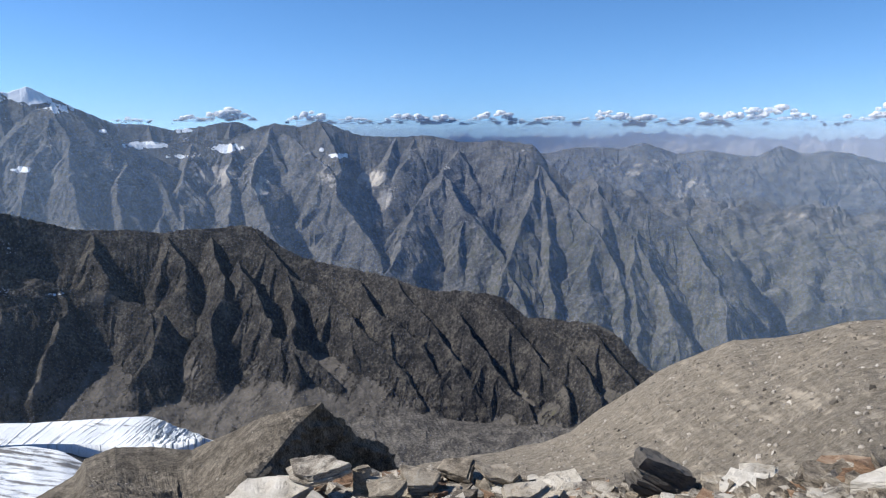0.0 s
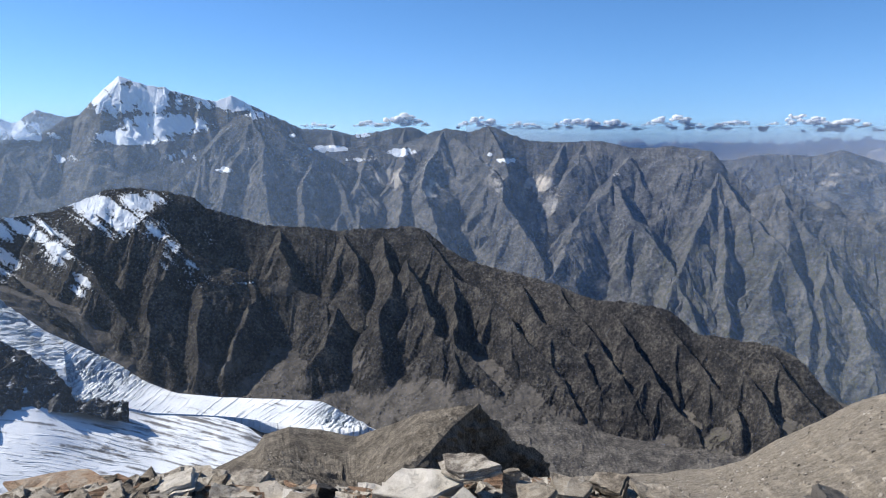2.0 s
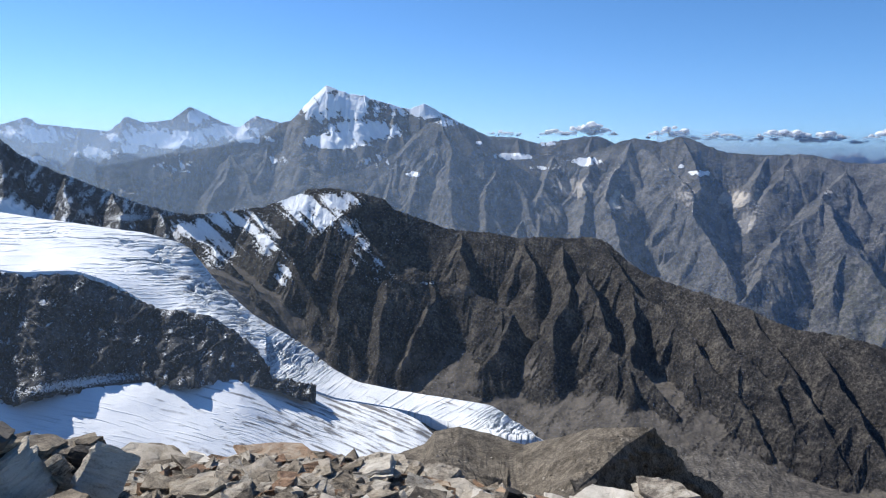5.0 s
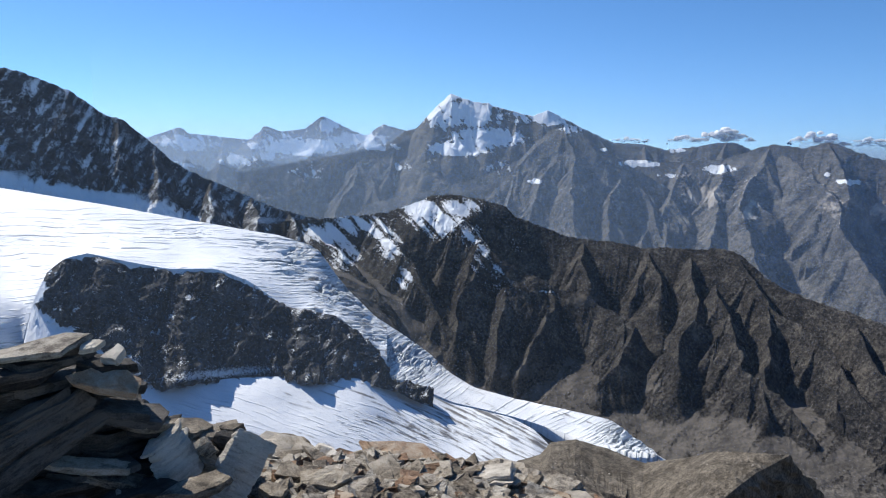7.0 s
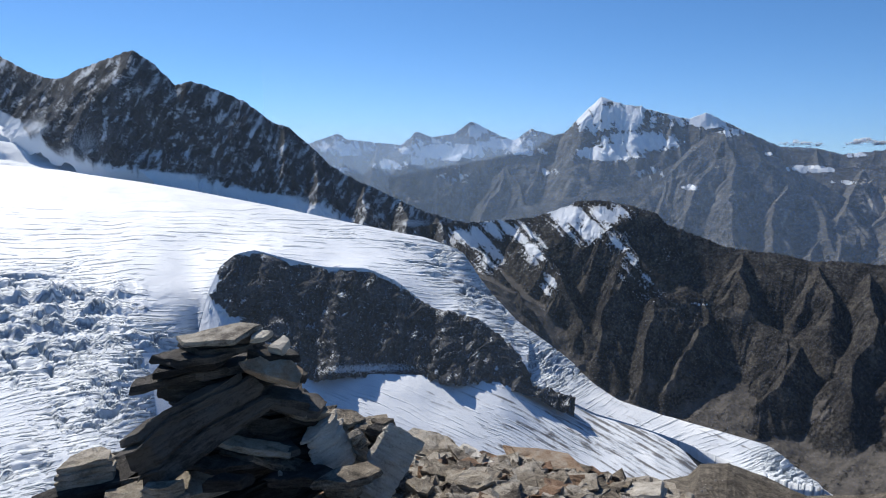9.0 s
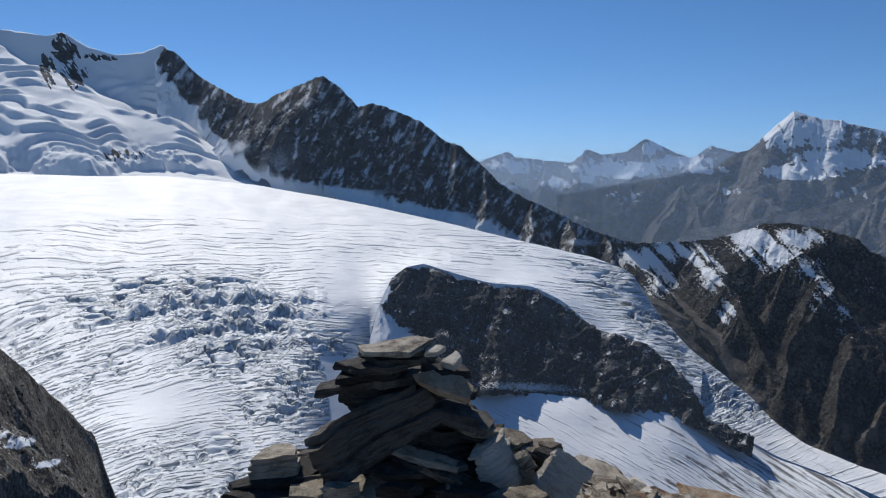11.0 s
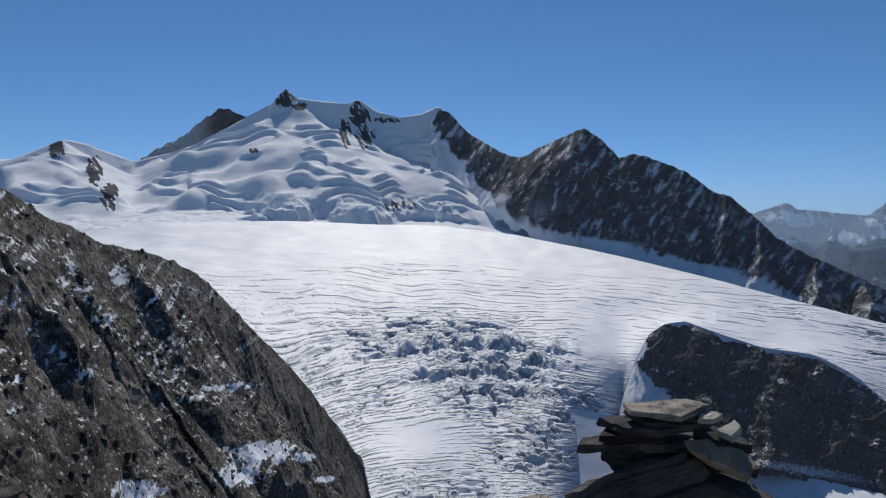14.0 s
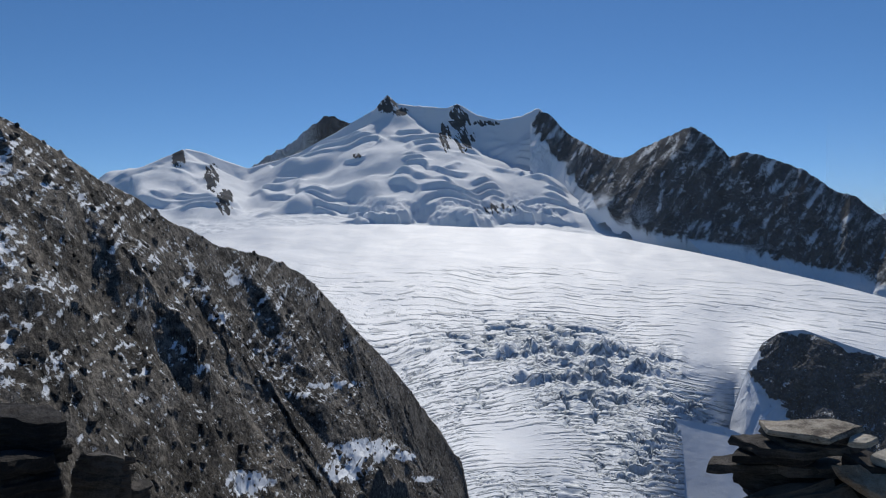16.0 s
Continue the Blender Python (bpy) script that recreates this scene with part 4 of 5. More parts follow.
def peak_paint(A, el, S, N, P, ap):
    rock = blobs(PEAK_ROCK, A, el)
    return {"snow": 1.3 - 1.6 * sstep(rock * (0.9 + 1.2 * fbm((A - 0.5 * el) / 0.3, el / 0.8, 0 * A, 5, 0.65)), 0.36, 0.5), "scree": 0 * A, "veg": 0 * A}


peak = massif("snow_peak", M_DARK, 77, 126, 0.1, 260, PEAK, [(78, 3560), (88, 3480), (100, 3700), (116, 3350), (130, 3000)],
              [(a, e - 0.7) for a, e in ICE_UP if a > 75] + [(130, -4)], [(78, 2260), (90, 2250), (130, 2200)],
              [[(98.6, 8.0), (97.5, 7.0), (95.1, 4.4), (91.8, 3.4), (87.1, 2.6), (84.2, 0.2)], [(100.2, 6.9), (100.6, 5.0), (100.6, 2.4)], [(97.5, 7.0), (98.2, 4.2), (97.4, 2.2)], [(104.6, 4.6), (104, 3), (103.2, 1.2)],
               [(115.9, 4.8), (114, 2.4), (112, -0.6)], [(109.3, 3.8), (107.6, 1.6)], [(91.8, 3.4), (91.5, 1.6), (91, 0.3)], [(119, 1.8), (117.5, -1)]],
              0.46, 320, 1, 0.13, 1.0, 120.0, ((120, 2.5), (40, 0.5)), 6.0, 40.0, 9, peak_paint, True, 30.0, 150.0, 1.4, (46, 0.6), lambda A: 22 * sstep(A, 83.5, 87) * (1 - sstep(A, 99, 105)), 9, -0.08)
tagged(peak, "broad snow-covered peak with icy bulges and rock outcrops", "mountain")
BACK = [(100, 6), (102.1, 7.15), (103.5, 7.53), (104.9, 7.81), (106.1, 6.95), (107.6, 5.56), (109.1, 4.82), (110.1, 3.99), (112, 3)]
spur = face("rock_shoulder", M_DARK, 100, 112, 0.07, 60, [(0, [(100, 1), (112, 1)], [(100, 3800), (112, 3700)]), (1, BACK, [(100, 3900), (112, 3800)])],
            [(90, 30, 5)], 34, (), (120, 1.0, 5), 1.0, lambda A, el, S, N, P, d: {"snow": 0.22 + 0.35 * sstep(A, 103, 107), "scree": 0 * A, "veg": 0 * A}, False, 0.05, 1.1)
tagged(spur, "grey rock shoulder behind the snow peak", "mountain")

# ---- the glacier ----
ICE_LOW = [(19, -25.4), (20.6, -24.6), (24.4, -24.7), (28.2, -23.8), (32.2, -22.9), (34.7, -22.4), (38.2, -21.8), (41.2, -20.7), (43.6, -19.8), (45.6, -17), (48, -14.8), (51.3, -14.4), (52.6, -13.7), (55.3, -11.6),
           (57.9, -10.5), (61.3, -10.3), (64.5, -9.5), (67.1, -8.7), (68.6, -9), (69.8, -9.9), (70.8, -12), (71.6, -14.6), (72.6, -18.6), (75, -23), (78, -26), (82, -28), (124, -28)]


def sweep(A, el, bend):
    """The lines of the ice: straight bands above, arches where it bends over into the icefall. bend None: the wide basin."""
    if bend is not None:
        return el + bend * (A - 84)
    w = sstep(-el, 6, 14) * sstep(A, 64, 72)
    return el - (1 - w) * 0.06 * (A - 88) + w * 0.0065 * np.clip(A - 81, -9, 18) ** 2


def crevasses(A, el, size, long, bend, seed):
    """Slots that sweep in arcs across the flow, uneven in spacing and length. size, long: in degrees as seen from the summit."""
    v = sweep(A, el, bend) + 0.4 * fbm(A / 9, el / 6, 0 * A + seed, 3)
    u = A + 1.2 * fbm(A / 4, el / 2, 0 * A + seed + 4, 3)
    cut = np.abs(perlin(u / long, v / size, 0 * A + seed + 2.2)) * 2
    gate = sstep(fbm(u / long / 2, v / size / 3, 0 * A + seed + 9, 3), -0.25, 0.15)
    return (1 - sstep(cut, 0.03, 0.26)) * gate


def glacier_face(name, lo, hi, step, rows, curves, dens_fn, label, slots, blue=1.0, dirt_fn=None, seed=0.0, relief=((260, 7, 3),), hang=(10, 1.0, 3)):
    az = np.arange(lo, hi + step / 2, step)
    share = [c[0] for c in curves]
    R = np.stack([smooth_along(c[2], az, 3.0) for c in curves])
    Z = R * np.tan(np.radians(np.stack([smooth_along(c[1], az, 0.5 if c[0] in (0, 1) else 3.0) for c in curves])))
    s = np.linspace(0, 1, rows)
    r = np.stack([np.interp(s, share, R[:, j]) for j in range(len(az))], 1)
    z = np.stack([np.interp(s, share, Z[:, j]) for j in range(len(az))], 1)
    if len(curves) > 2:
        r, z = soften(r, 0.16), soften(z, 0.16)
    A = np.broadcast_to(az, r.shape)
    an = np.radians(A)
    P = np.stack([-r * np.sin(an), r * np.cos(an), z], -1)
    el = np.degrees(np.arctan2(z, r))
    dens = np.clip(dens_fn(A, el), 0, 1)
    size, long, bend = slots
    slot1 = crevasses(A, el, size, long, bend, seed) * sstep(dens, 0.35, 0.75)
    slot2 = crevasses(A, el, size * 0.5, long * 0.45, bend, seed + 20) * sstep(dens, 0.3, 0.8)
    d1, d2 = 13 * slot1, 2.5 * slot2
    lump = (sstep(dens, 0.4, 1.0) * 3 + 11 * blobs([(23, -23.8, 2.8, 1.6, 1.0), (43.5, -18.2, 3.0, 2.2, 0.7), (49, -12.5, 3.0, 2.0, 0.5)], A, el)) * fbm(P[..., 0] / 34, P[..., 1] / 34, P[..., 2] / 34, 5, 0.6)
    lump = 0.5 * lump + 8 * sstep(dens, 0.6, 1.0) * (ridged(A * 0.5, sweep(A, el, bend) * 2.0, 0 * A + seed, 3, 0.5) - 0.5)
    soft = sum(h * fbm(P[..., 0] / w, P[..., 1] / w, 0 * r + seed, o) for w, h, o in relief)
    if bend is None:   # broken steps where the ice bends over into the fall
        v = sweep(A, el, None) + 0.5 * fbm(A / 1.6, el / 1.2, 0 * A + 3, 4, 0.6)
        for at, high, mid, wide in ((11.6, 20, 84, 8), (12.7, 15, 82, 7), (13.8, 13, 84, 7), (15.2, 9, 80, 6)):
            soft = soft + high * sstep(-v, at - 1.3, at - 0.1) * (1 - sstep(-v, at - 0.1, at + 0.35)) * np.exp(-((A - mid) / wide) ** 4) * (0.6 + 0.9 * np.clip(fbm(A / 1.1, 0 * A + at, 0 * A, 3) + 0.3, 0, 1))
    edge = sstep(np.broadcast_to(s[:, None], r.shape), 0, 0.03) * (1 - sstep(np.broadcast_to(s[:, None], r.shape), 0.97, 1))
    P[..., 2] += (soft + lump - d1 - d2) * (0.3 + 0.7 * edge) + 3
    # Slots also take a darker blue-grey and some of the dirt tone.
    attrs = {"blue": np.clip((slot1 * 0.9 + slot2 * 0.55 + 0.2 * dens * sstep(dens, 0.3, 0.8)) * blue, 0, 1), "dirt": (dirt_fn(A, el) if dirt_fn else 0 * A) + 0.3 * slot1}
    flow = sweep(A, el, bend) + 0.4 * fbm(A / 9, el / 6, 0 * A + seed, 3)
    attrs.update(gu=A + 1.2 * fbm(A / 4, el / 2, 0 * A + seed + 4, 3), gv=flow, dens=dens)
    P = np.concatenate([P[:1] - np.array([0, 0, 28.0]), P])   # the ice goes down into its bed
    attrs = {q: np.concatenate([v[:1], v]) for q, v in attrs.items()}
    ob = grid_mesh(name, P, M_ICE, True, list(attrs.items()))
    ob.parent = glacier
    tagged(ob, label)
    return ob


glacier = new("glacier")
tagged(glacier, "wide white alpine glacier with icefalls, crevasses and a long tongue", "glacier")


def upper_dens(A, el):
    k = 0.1 + 0.2 * sstep(-el, 4, 7) + 0.24 * sstep(-el, 8.5, 11.5) * sstep(A, 73, 77)
    k = np.maximum(k, blobs([(88, -11, 13, 3.2, 0.9), (82, -14.5, 9, 5, 1.0), (95, -9.5, 9, 2.4, 0.5), (76, -16, 4, 4, 0.9), (54, -9.2, 4, 1.6, 0.8), (60, -7.6, 5, 1.0, 0.45), (90, -5.2, 12, 0.8, 0.4),
                             (51, -9.8, 3.4, 2.4, 1.0), (48, -12.5, 3.4, 2.6, 1.0), (46, -15.5, 3.4, 2.4, 1.0), (41, -19, 3.5, 1.6, 0.9), (79, -19, 5, 4, 1.0)], A, el))
    k = np.maximum(k, sstep(-A, -44, -36) * 0.45)
    k = np.maximum(k, blobs([(23, -23.6, 2.2, 1.2, 1.0)], A, el))
    return k * (1 - blobs([(88.8, -19, 4.4, 1.9, 1.0), (73.5, -10.8, 2.4, 2.6, 0.9), (58, -9.3, 6, 0.7, 0.8)], A, el))


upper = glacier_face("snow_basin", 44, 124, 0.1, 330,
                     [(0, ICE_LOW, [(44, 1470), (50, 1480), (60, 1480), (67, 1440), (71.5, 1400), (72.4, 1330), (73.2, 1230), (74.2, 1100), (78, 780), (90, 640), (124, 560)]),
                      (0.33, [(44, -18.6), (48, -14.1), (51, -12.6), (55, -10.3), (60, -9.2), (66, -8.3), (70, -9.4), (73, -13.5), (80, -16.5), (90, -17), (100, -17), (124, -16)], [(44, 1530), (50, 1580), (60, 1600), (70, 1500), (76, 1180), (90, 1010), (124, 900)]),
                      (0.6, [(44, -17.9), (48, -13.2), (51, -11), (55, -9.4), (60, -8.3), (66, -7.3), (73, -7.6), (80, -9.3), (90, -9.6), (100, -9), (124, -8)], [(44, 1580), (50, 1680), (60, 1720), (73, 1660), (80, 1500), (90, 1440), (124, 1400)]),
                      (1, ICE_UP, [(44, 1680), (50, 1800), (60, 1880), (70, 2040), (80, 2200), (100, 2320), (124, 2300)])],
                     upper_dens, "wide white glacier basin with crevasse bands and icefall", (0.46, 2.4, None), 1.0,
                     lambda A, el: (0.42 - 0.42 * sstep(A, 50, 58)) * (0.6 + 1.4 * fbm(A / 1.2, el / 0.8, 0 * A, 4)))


def tongue_dens(A, el):
    return np.maximum(0.22 + 0 * A, np.maximum(blobs([(23, -23.6, 3.0, 1.6, 1.0), (42.5, -18.3, 5, 2.6, 1.0)], A, el), 0))


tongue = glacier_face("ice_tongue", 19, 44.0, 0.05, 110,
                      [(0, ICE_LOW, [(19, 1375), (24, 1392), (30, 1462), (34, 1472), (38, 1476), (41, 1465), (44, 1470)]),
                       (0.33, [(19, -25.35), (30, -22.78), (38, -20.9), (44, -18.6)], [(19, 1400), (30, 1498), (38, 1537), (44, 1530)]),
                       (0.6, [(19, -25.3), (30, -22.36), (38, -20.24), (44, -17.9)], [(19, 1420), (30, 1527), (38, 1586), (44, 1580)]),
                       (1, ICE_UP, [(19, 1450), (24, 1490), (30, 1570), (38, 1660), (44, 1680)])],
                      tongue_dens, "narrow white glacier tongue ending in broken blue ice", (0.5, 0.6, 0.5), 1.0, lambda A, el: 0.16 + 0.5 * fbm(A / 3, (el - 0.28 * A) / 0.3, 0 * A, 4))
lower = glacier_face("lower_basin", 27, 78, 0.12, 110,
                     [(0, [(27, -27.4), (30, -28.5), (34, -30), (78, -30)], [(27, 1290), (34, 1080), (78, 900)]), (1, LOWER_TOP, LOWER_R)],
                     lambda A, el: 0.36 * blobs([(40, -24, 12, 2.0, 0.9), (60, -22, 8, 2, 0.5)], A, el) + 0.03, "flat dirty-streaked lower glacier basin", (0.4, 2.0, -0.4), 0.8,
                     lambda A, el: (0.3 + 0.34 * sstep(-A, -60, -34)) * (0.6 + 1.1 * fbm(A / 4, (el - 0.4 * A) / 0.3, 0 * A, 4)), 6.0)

# ---- the rock island between the two ice streams ----
NUN_TOP = [(40, -20.6), (42, -20.4), (43.6, -19.9), (45.6, -17.1), (47, -15.6), (48.5, -14.5), (50.6, -14.1), (52.6, -13.6), (55.3, -11.6), (57.9, -10.5), (61.3, -10.2), (64.5, -9.4), (67.1, -8.6), (68.6, -8.9), (69.8, -9.8), (70.8, -11.8), (71.6, -14.5), (72.6, -18.5), (76, -24)]
NUN_FOOT = [(40, -22.3), (44.1, -20.6), (48, -20.2), (51.9, -20.2), (57.4, -20.0), (62.5, -20), (66, -20.2), (69, -21), (71.6, -23), (76, -26)]


def isle_snow(A, el):
    """The glacier laps over the island's end."""
    edge = np.interp(-el, [8, 11.9, 13.4, 15, 18, 22], [69.6, 70.6, 69.3, 67.5, 65, 62])
    return sstep(A - edge + 1.6 * fbm(A / 1.2, el / 1.0, 0 * A, 5, 0.6), -0.25, 0.5)


isle = face("rock_island", M_DARK, 40, 76, 0.08, 140,
            [(0, NUN_FOOT, [(40, 1380), (50, 1300), (60, 1265), (69, 1190), (76, 980)]), (1, NUN_TOP, [(40, 1440), (46, 1470), (50, 1488), (60, 1488), (69, 1435), (71.5, 1395), (73, 1240), (76, 1050)])],
            [(80, 34, 6), (24, 9, 4)], 0.8, spur_tree([(52, -13.6, 50, -19, 2.0, 60), (60, -10.4, 61, -18, 2.4, 70), (66, -9, 65, -17, 2.2, 60)], 7), (0, 0, 0), 1.1,
            lambda A, el, S, N, P, d: {"snow": np.maximum(0.14 + 0.22 * sstep(N[..., 2], 0.35, 0.8) + 0.3 * streaks(A, el, -0.4, 0.5, 1.2, 9), 0.62 * blobs([(58, -18.6, 8, 0.7, 1.0), (66, -17, 3, 1, 1.0)], A, el)) + 0.9 * isle_snow(A, el), "scree": 0 * A, "veg": 0 * A}, False, 0.06, 4.4, 0.15, 0.35, calm=lambda A, el, S: isle_snow(A, el))
tagged(isle, "dark snow-dusted rock island between two ice streams", "rock face")

def loose_stone_material():
    n = Net("loose_stone")
    co = n.coords()
    isle = n.node("ShaderNodeNewGeometry").outputs["Random Per Island"]
    col = n.ramp(isle, [(0.0, (0.08, 0.07, 0.06)), (0.35, (0.19, 0.168, 0.14)), (0.7, (0.31, 0.275, 0.23)), (1.0, (0.46, 0.42, 0.365))])
    fine = n.noise(3.0, 5, 0.7, co)
    col = n.mix(fine, n.mix(0.35, col, (0.05, 0.045, 0.04)), col)
    return n.surface(col, 0.9, n.bump(fine, 0.6, 0.06), 0.2)


M_STONES = loose_stone_material()

# ---- slopes of the summit itself ----
RSLOPE = [(-60, -6), (-46, -9), (-33.9, -13.69), (-31.6, -14.24), (-29.1, -15.43), (-26.8, -16.17), (-24, -16.62), (-21.1, -18.09), (-18.6, -19.56), (-16.4, -21.33), (-13.7, -23.13), (-11.3, -25.08), (-8.9, -26.1), (-5, -27), (2, -28), (8, -29.5)]
right = face("scree_slope", M_SCREE, -44, 8, 0.13, 150,
             [(0, [(-60, -36), (-30, -36), (8, -40)], [(-60, 34), (-30, 40), (8, 60)]),
              (0.3, [(-60, -24), (-34, -24.5), (-24, -27.5), (-14, -29), (8, -33)], [(-60, 90), (-34, 100), (-14, 190), (8, 200)]),
              (1, RSLOPE, [(-60, 260), (-34, 300), (-20, 380), (-10, 430), (8, 440)])],
             [(60, 3, 5), (9, 0.7, 4), (3, 0.35, 3)], 1.6, (), (160, 0.75, 10), 1.0,
             lambda A, el, S, N, P, d: {"snow": 0 * A, "scree": 0.5 + 0.22 * streaks(A, el, 1.6, 2.4, 2.4, 3) + 0.15 * fbm(P[..., 0] / 24, P[..., 1] / 24, 0 * A, 4), "veg": 0.28 * sstep(fbm(P[..., 0] / 35, P[..., 1] / 35, 0 * A, 4), 0, 0.5)}, True, 0.04, 2.9, 0.3, 0.5)
tagged(right, "sunlit beige scree slope strewn with small stones", "slope", kind="structure")

scatter("scree_stones", right, M_STONES, 5500, (0.12, 1.1), 3, lambda c: np.linalg.norm(c, axis=1) < 420, "grey and beige stones strewn over the scree slope")
KNOB = [(2, -31), (4, -28.5), (5.3, -26.5), (7.3, -26), (9.2, -24.3), (10.8, -22.8), (13.1, -23), (16, -23.6), (18.8, -24.5), (21.6, -25.2), (25.4, -24.35), (27.4, -24), (29.5, -24.4), (30.4, -25.4), (34, -26.6), (40, -28), (48, -29)]
knob = face("rock_spur", M_SPUR, 2, 48, 0.11, 140,
            [(0, [(2, -44), (48, -44)], [(2, 70), (48, 70)]), (0.35, [(2, -36), (12, -33), (24, -30.5), (48, -33)], [(2, 590), (8, 530), (11.5, 480), (15, 350), (19, 230), (24, 200), (48, 190)]),
             (1, KNOB, [(2, 620), (6, 575), (11, 505), (16, 530), (24, 640), (34, 620), (48, 500)])],
            [(44, 9, 5), (12, 2.4, 5), (4, 0.7, 3)], 3, [(10.8, -22.8, 4, 18, -29, 130, 7, 13), (27.4, -24, 0, 24, -29, 40, 14, 14)], (140, 1.0, 10), 1.0,
            lambda A, el, S, N, P, d: {"snow": 0 * A, "scree": 0.25 + 0.5 * fbm(P[..., 0] / 70, P[..., 1] / 70, 0 * A, 4), "veg": 0.3 * sstep(A, 14, 24)}, False, 0.05, 6.6, -0.2, 0.45)
CLIFF_TOP = [(a, e - 0.15) for a, e in KNOB if 3 < a <= 10.9] + [(13, -24.6), (15, -26.6), (17, -28.4)]
cliff = face("cliff", M_SPUR, 4, 17, 0.07, 80, [(0, [(4, -33), (17, -33)], [(4, 545), (8, 512), (10.8, 478), (13, 410), (17, 320)]), (1, CLIFF_TOP, [(4, 562), (8, 530), (10.8, 498), (13, 428), (17, 336)])],
             [(22, 9, 6), (7, 2.6, 4)], 1.2, (), (6, 0.4, 2), 1.0, lambda A, el, S, N, P, d: {"snow": 0 * A, "scree": 0 * A, "veg": 0 * A}, False, 0.08, 3.1, 0.3, 0.4)
cliff.parent = knob
tagged(cliff, "dark shaded cliff of the spur")
tagged(knob, "brown rocky spur with a dark shaded cliff", "rock spur")

scatter("spur_stones", knob, M_STONES, 3000, (0.2, 1.8), 4, lambda c: np.linalg.norm(c, axis=1) < 650, "brown stones strewn over the rocky spur")
LSLOPE = [(90, -27), (92.2, -25), (93, -21.8), (93.5, -19.6), (95.5, -16.95), (97.8, -13.8), (100.7, -10.5), (103, -8.7), (105.2, -6.6), (107.2, -5.4), (109.5, -4.3), (111.6, -3.8), (113.6, -3.15), (115.3, -1.85), (117, -0.9),
          (119.2, 0.8), (120.8, 1.8), (122.2, 2.5), (124.3, 4.2), (127.7, 6.3), (134, 9.5), (150, 12)]
LEFT_SNOW = [(101.8, -19.4, 3.0, 0.9, 1.0), (103.5, -20.8, 2.2, 0.9, 1.0), (104, -14.2, 3.2, 0.4, 0.75), (98.4, -19.9, 0.9, 0.4, 0.95), (111.4, -21.2, 2.0, 1.0, 0.85), (104.9, -18.8, 0.7, 0.3, 0.7), (112.2, -5.3, 1.4, 1.6, 0.5), (113.4, -8.8, 1.2, 1.6, 0.48),
             (114.6, -12.3, 1.3, 0.5, 0.62), (96.5, -21.7, 1.2, 0.25, 0.9), (119.2, -12.1, 0.6, 0.5, 0.6), (107.2, -14.8, 1.0, 0.25, 0.8), (108, -6.5, 2.5, 1.2, 0.45)]
def left_paint(A, el, S, N, P, ap):
    patch = 1.25 * blobs(LEFT_SNOW, A, el) * (0.95 + 0.8 * streaks(A, el, -0.8, 0.5, 1.5, 7))
    dust = 0.31 + 0.25 * sstep(N[..., 2], 0.35, 0.9) * (0.5 + 0.5 * sstep(el, -18, -5)) + 0.3 * streaks(A, el, -0.9, 0.7, 2.0, 4) * sstep(el, -20, -8)
    return {"snow": np.maximum(patch, dust), "scree": 0.45 * sstep(-el, 8, 20) * sstep(A, 100, 112), "veg": 0.35 * sstep(A, 108, 120) * sstep(-el, 4, 10)}


left = massif("rock_slope", M_NEAR, 90, 133, 0.08, 280, [(a, e - 1.5 * min(1.0, max(0.0, (107 - a) / 6)) - 0.9 * min(1.0, max(0.0, (a - 112) / 4))) for a, e in LSLOPE], [(90, 310), (95, 285), (100, 230), (112, 130), (126, 92), (150, 80)],
              [(90, -36), (95, -34), (100, -31), (112, -27), (126, -24), (150, -20)], [(90, 230), (95, 190), (100, 150), (112, 80), (126, 50), (150, 40)],
              [[(112.4, -3.6), (108.2, -8.3), (103.7, -13.0), (101.8, -18.7), (101, -23)], [(118, -0.6), (114, -9), (110.5, -16), (109, -23)], [(124.3, 3.6), (120, -6), (117, -15), (116, -24)],
               [(107, -7.0), (103, -14), (100.5, -21), (99.5, -26)], [(128.5, 6.0), (126, -5), (124, -16)], [(110.5, -16), (105.5, -20)], [(114, -9), (116, -12)]],
              1.5, 15, 2, -0.92, 0.92, 15.0, ((20, 3.2), (8, 1.3), (3, 0.45)), 1.6, 5.0, 5, left_paint, False, 30.0, 12.0, 3.0, None, None, 0, 0.08, 0.6)
tagged(left, "dark craggy mountainside with patches of snow", "slope", kind="structure")

scatter("slope_stones", left, M_NEAR, 3000, (0.12, 0.9), 5, lambda c: np.linalg.norm(c, axis=1) < 320, "dark stones lying on the craggy mountainside")

# ---- the stony summit ground ----
RIM = [(-180, -30), (-60, -20), (-34.8, -24), (-28.8, -26.5), (-24.8, -27.5), (-19.6, -29), (-10.5, -29.6), (0.2, -29), (8.8, -29), (19.6, -30), (26, -29.5), (33.8, -27.6), (43.7, -26.2), (53.8, -25.5), (59, -25.5), (66, -27), (84, -28), (95, -32), (110, -34), (118, -26), (128, -20), (150, -20), (180, -30)]


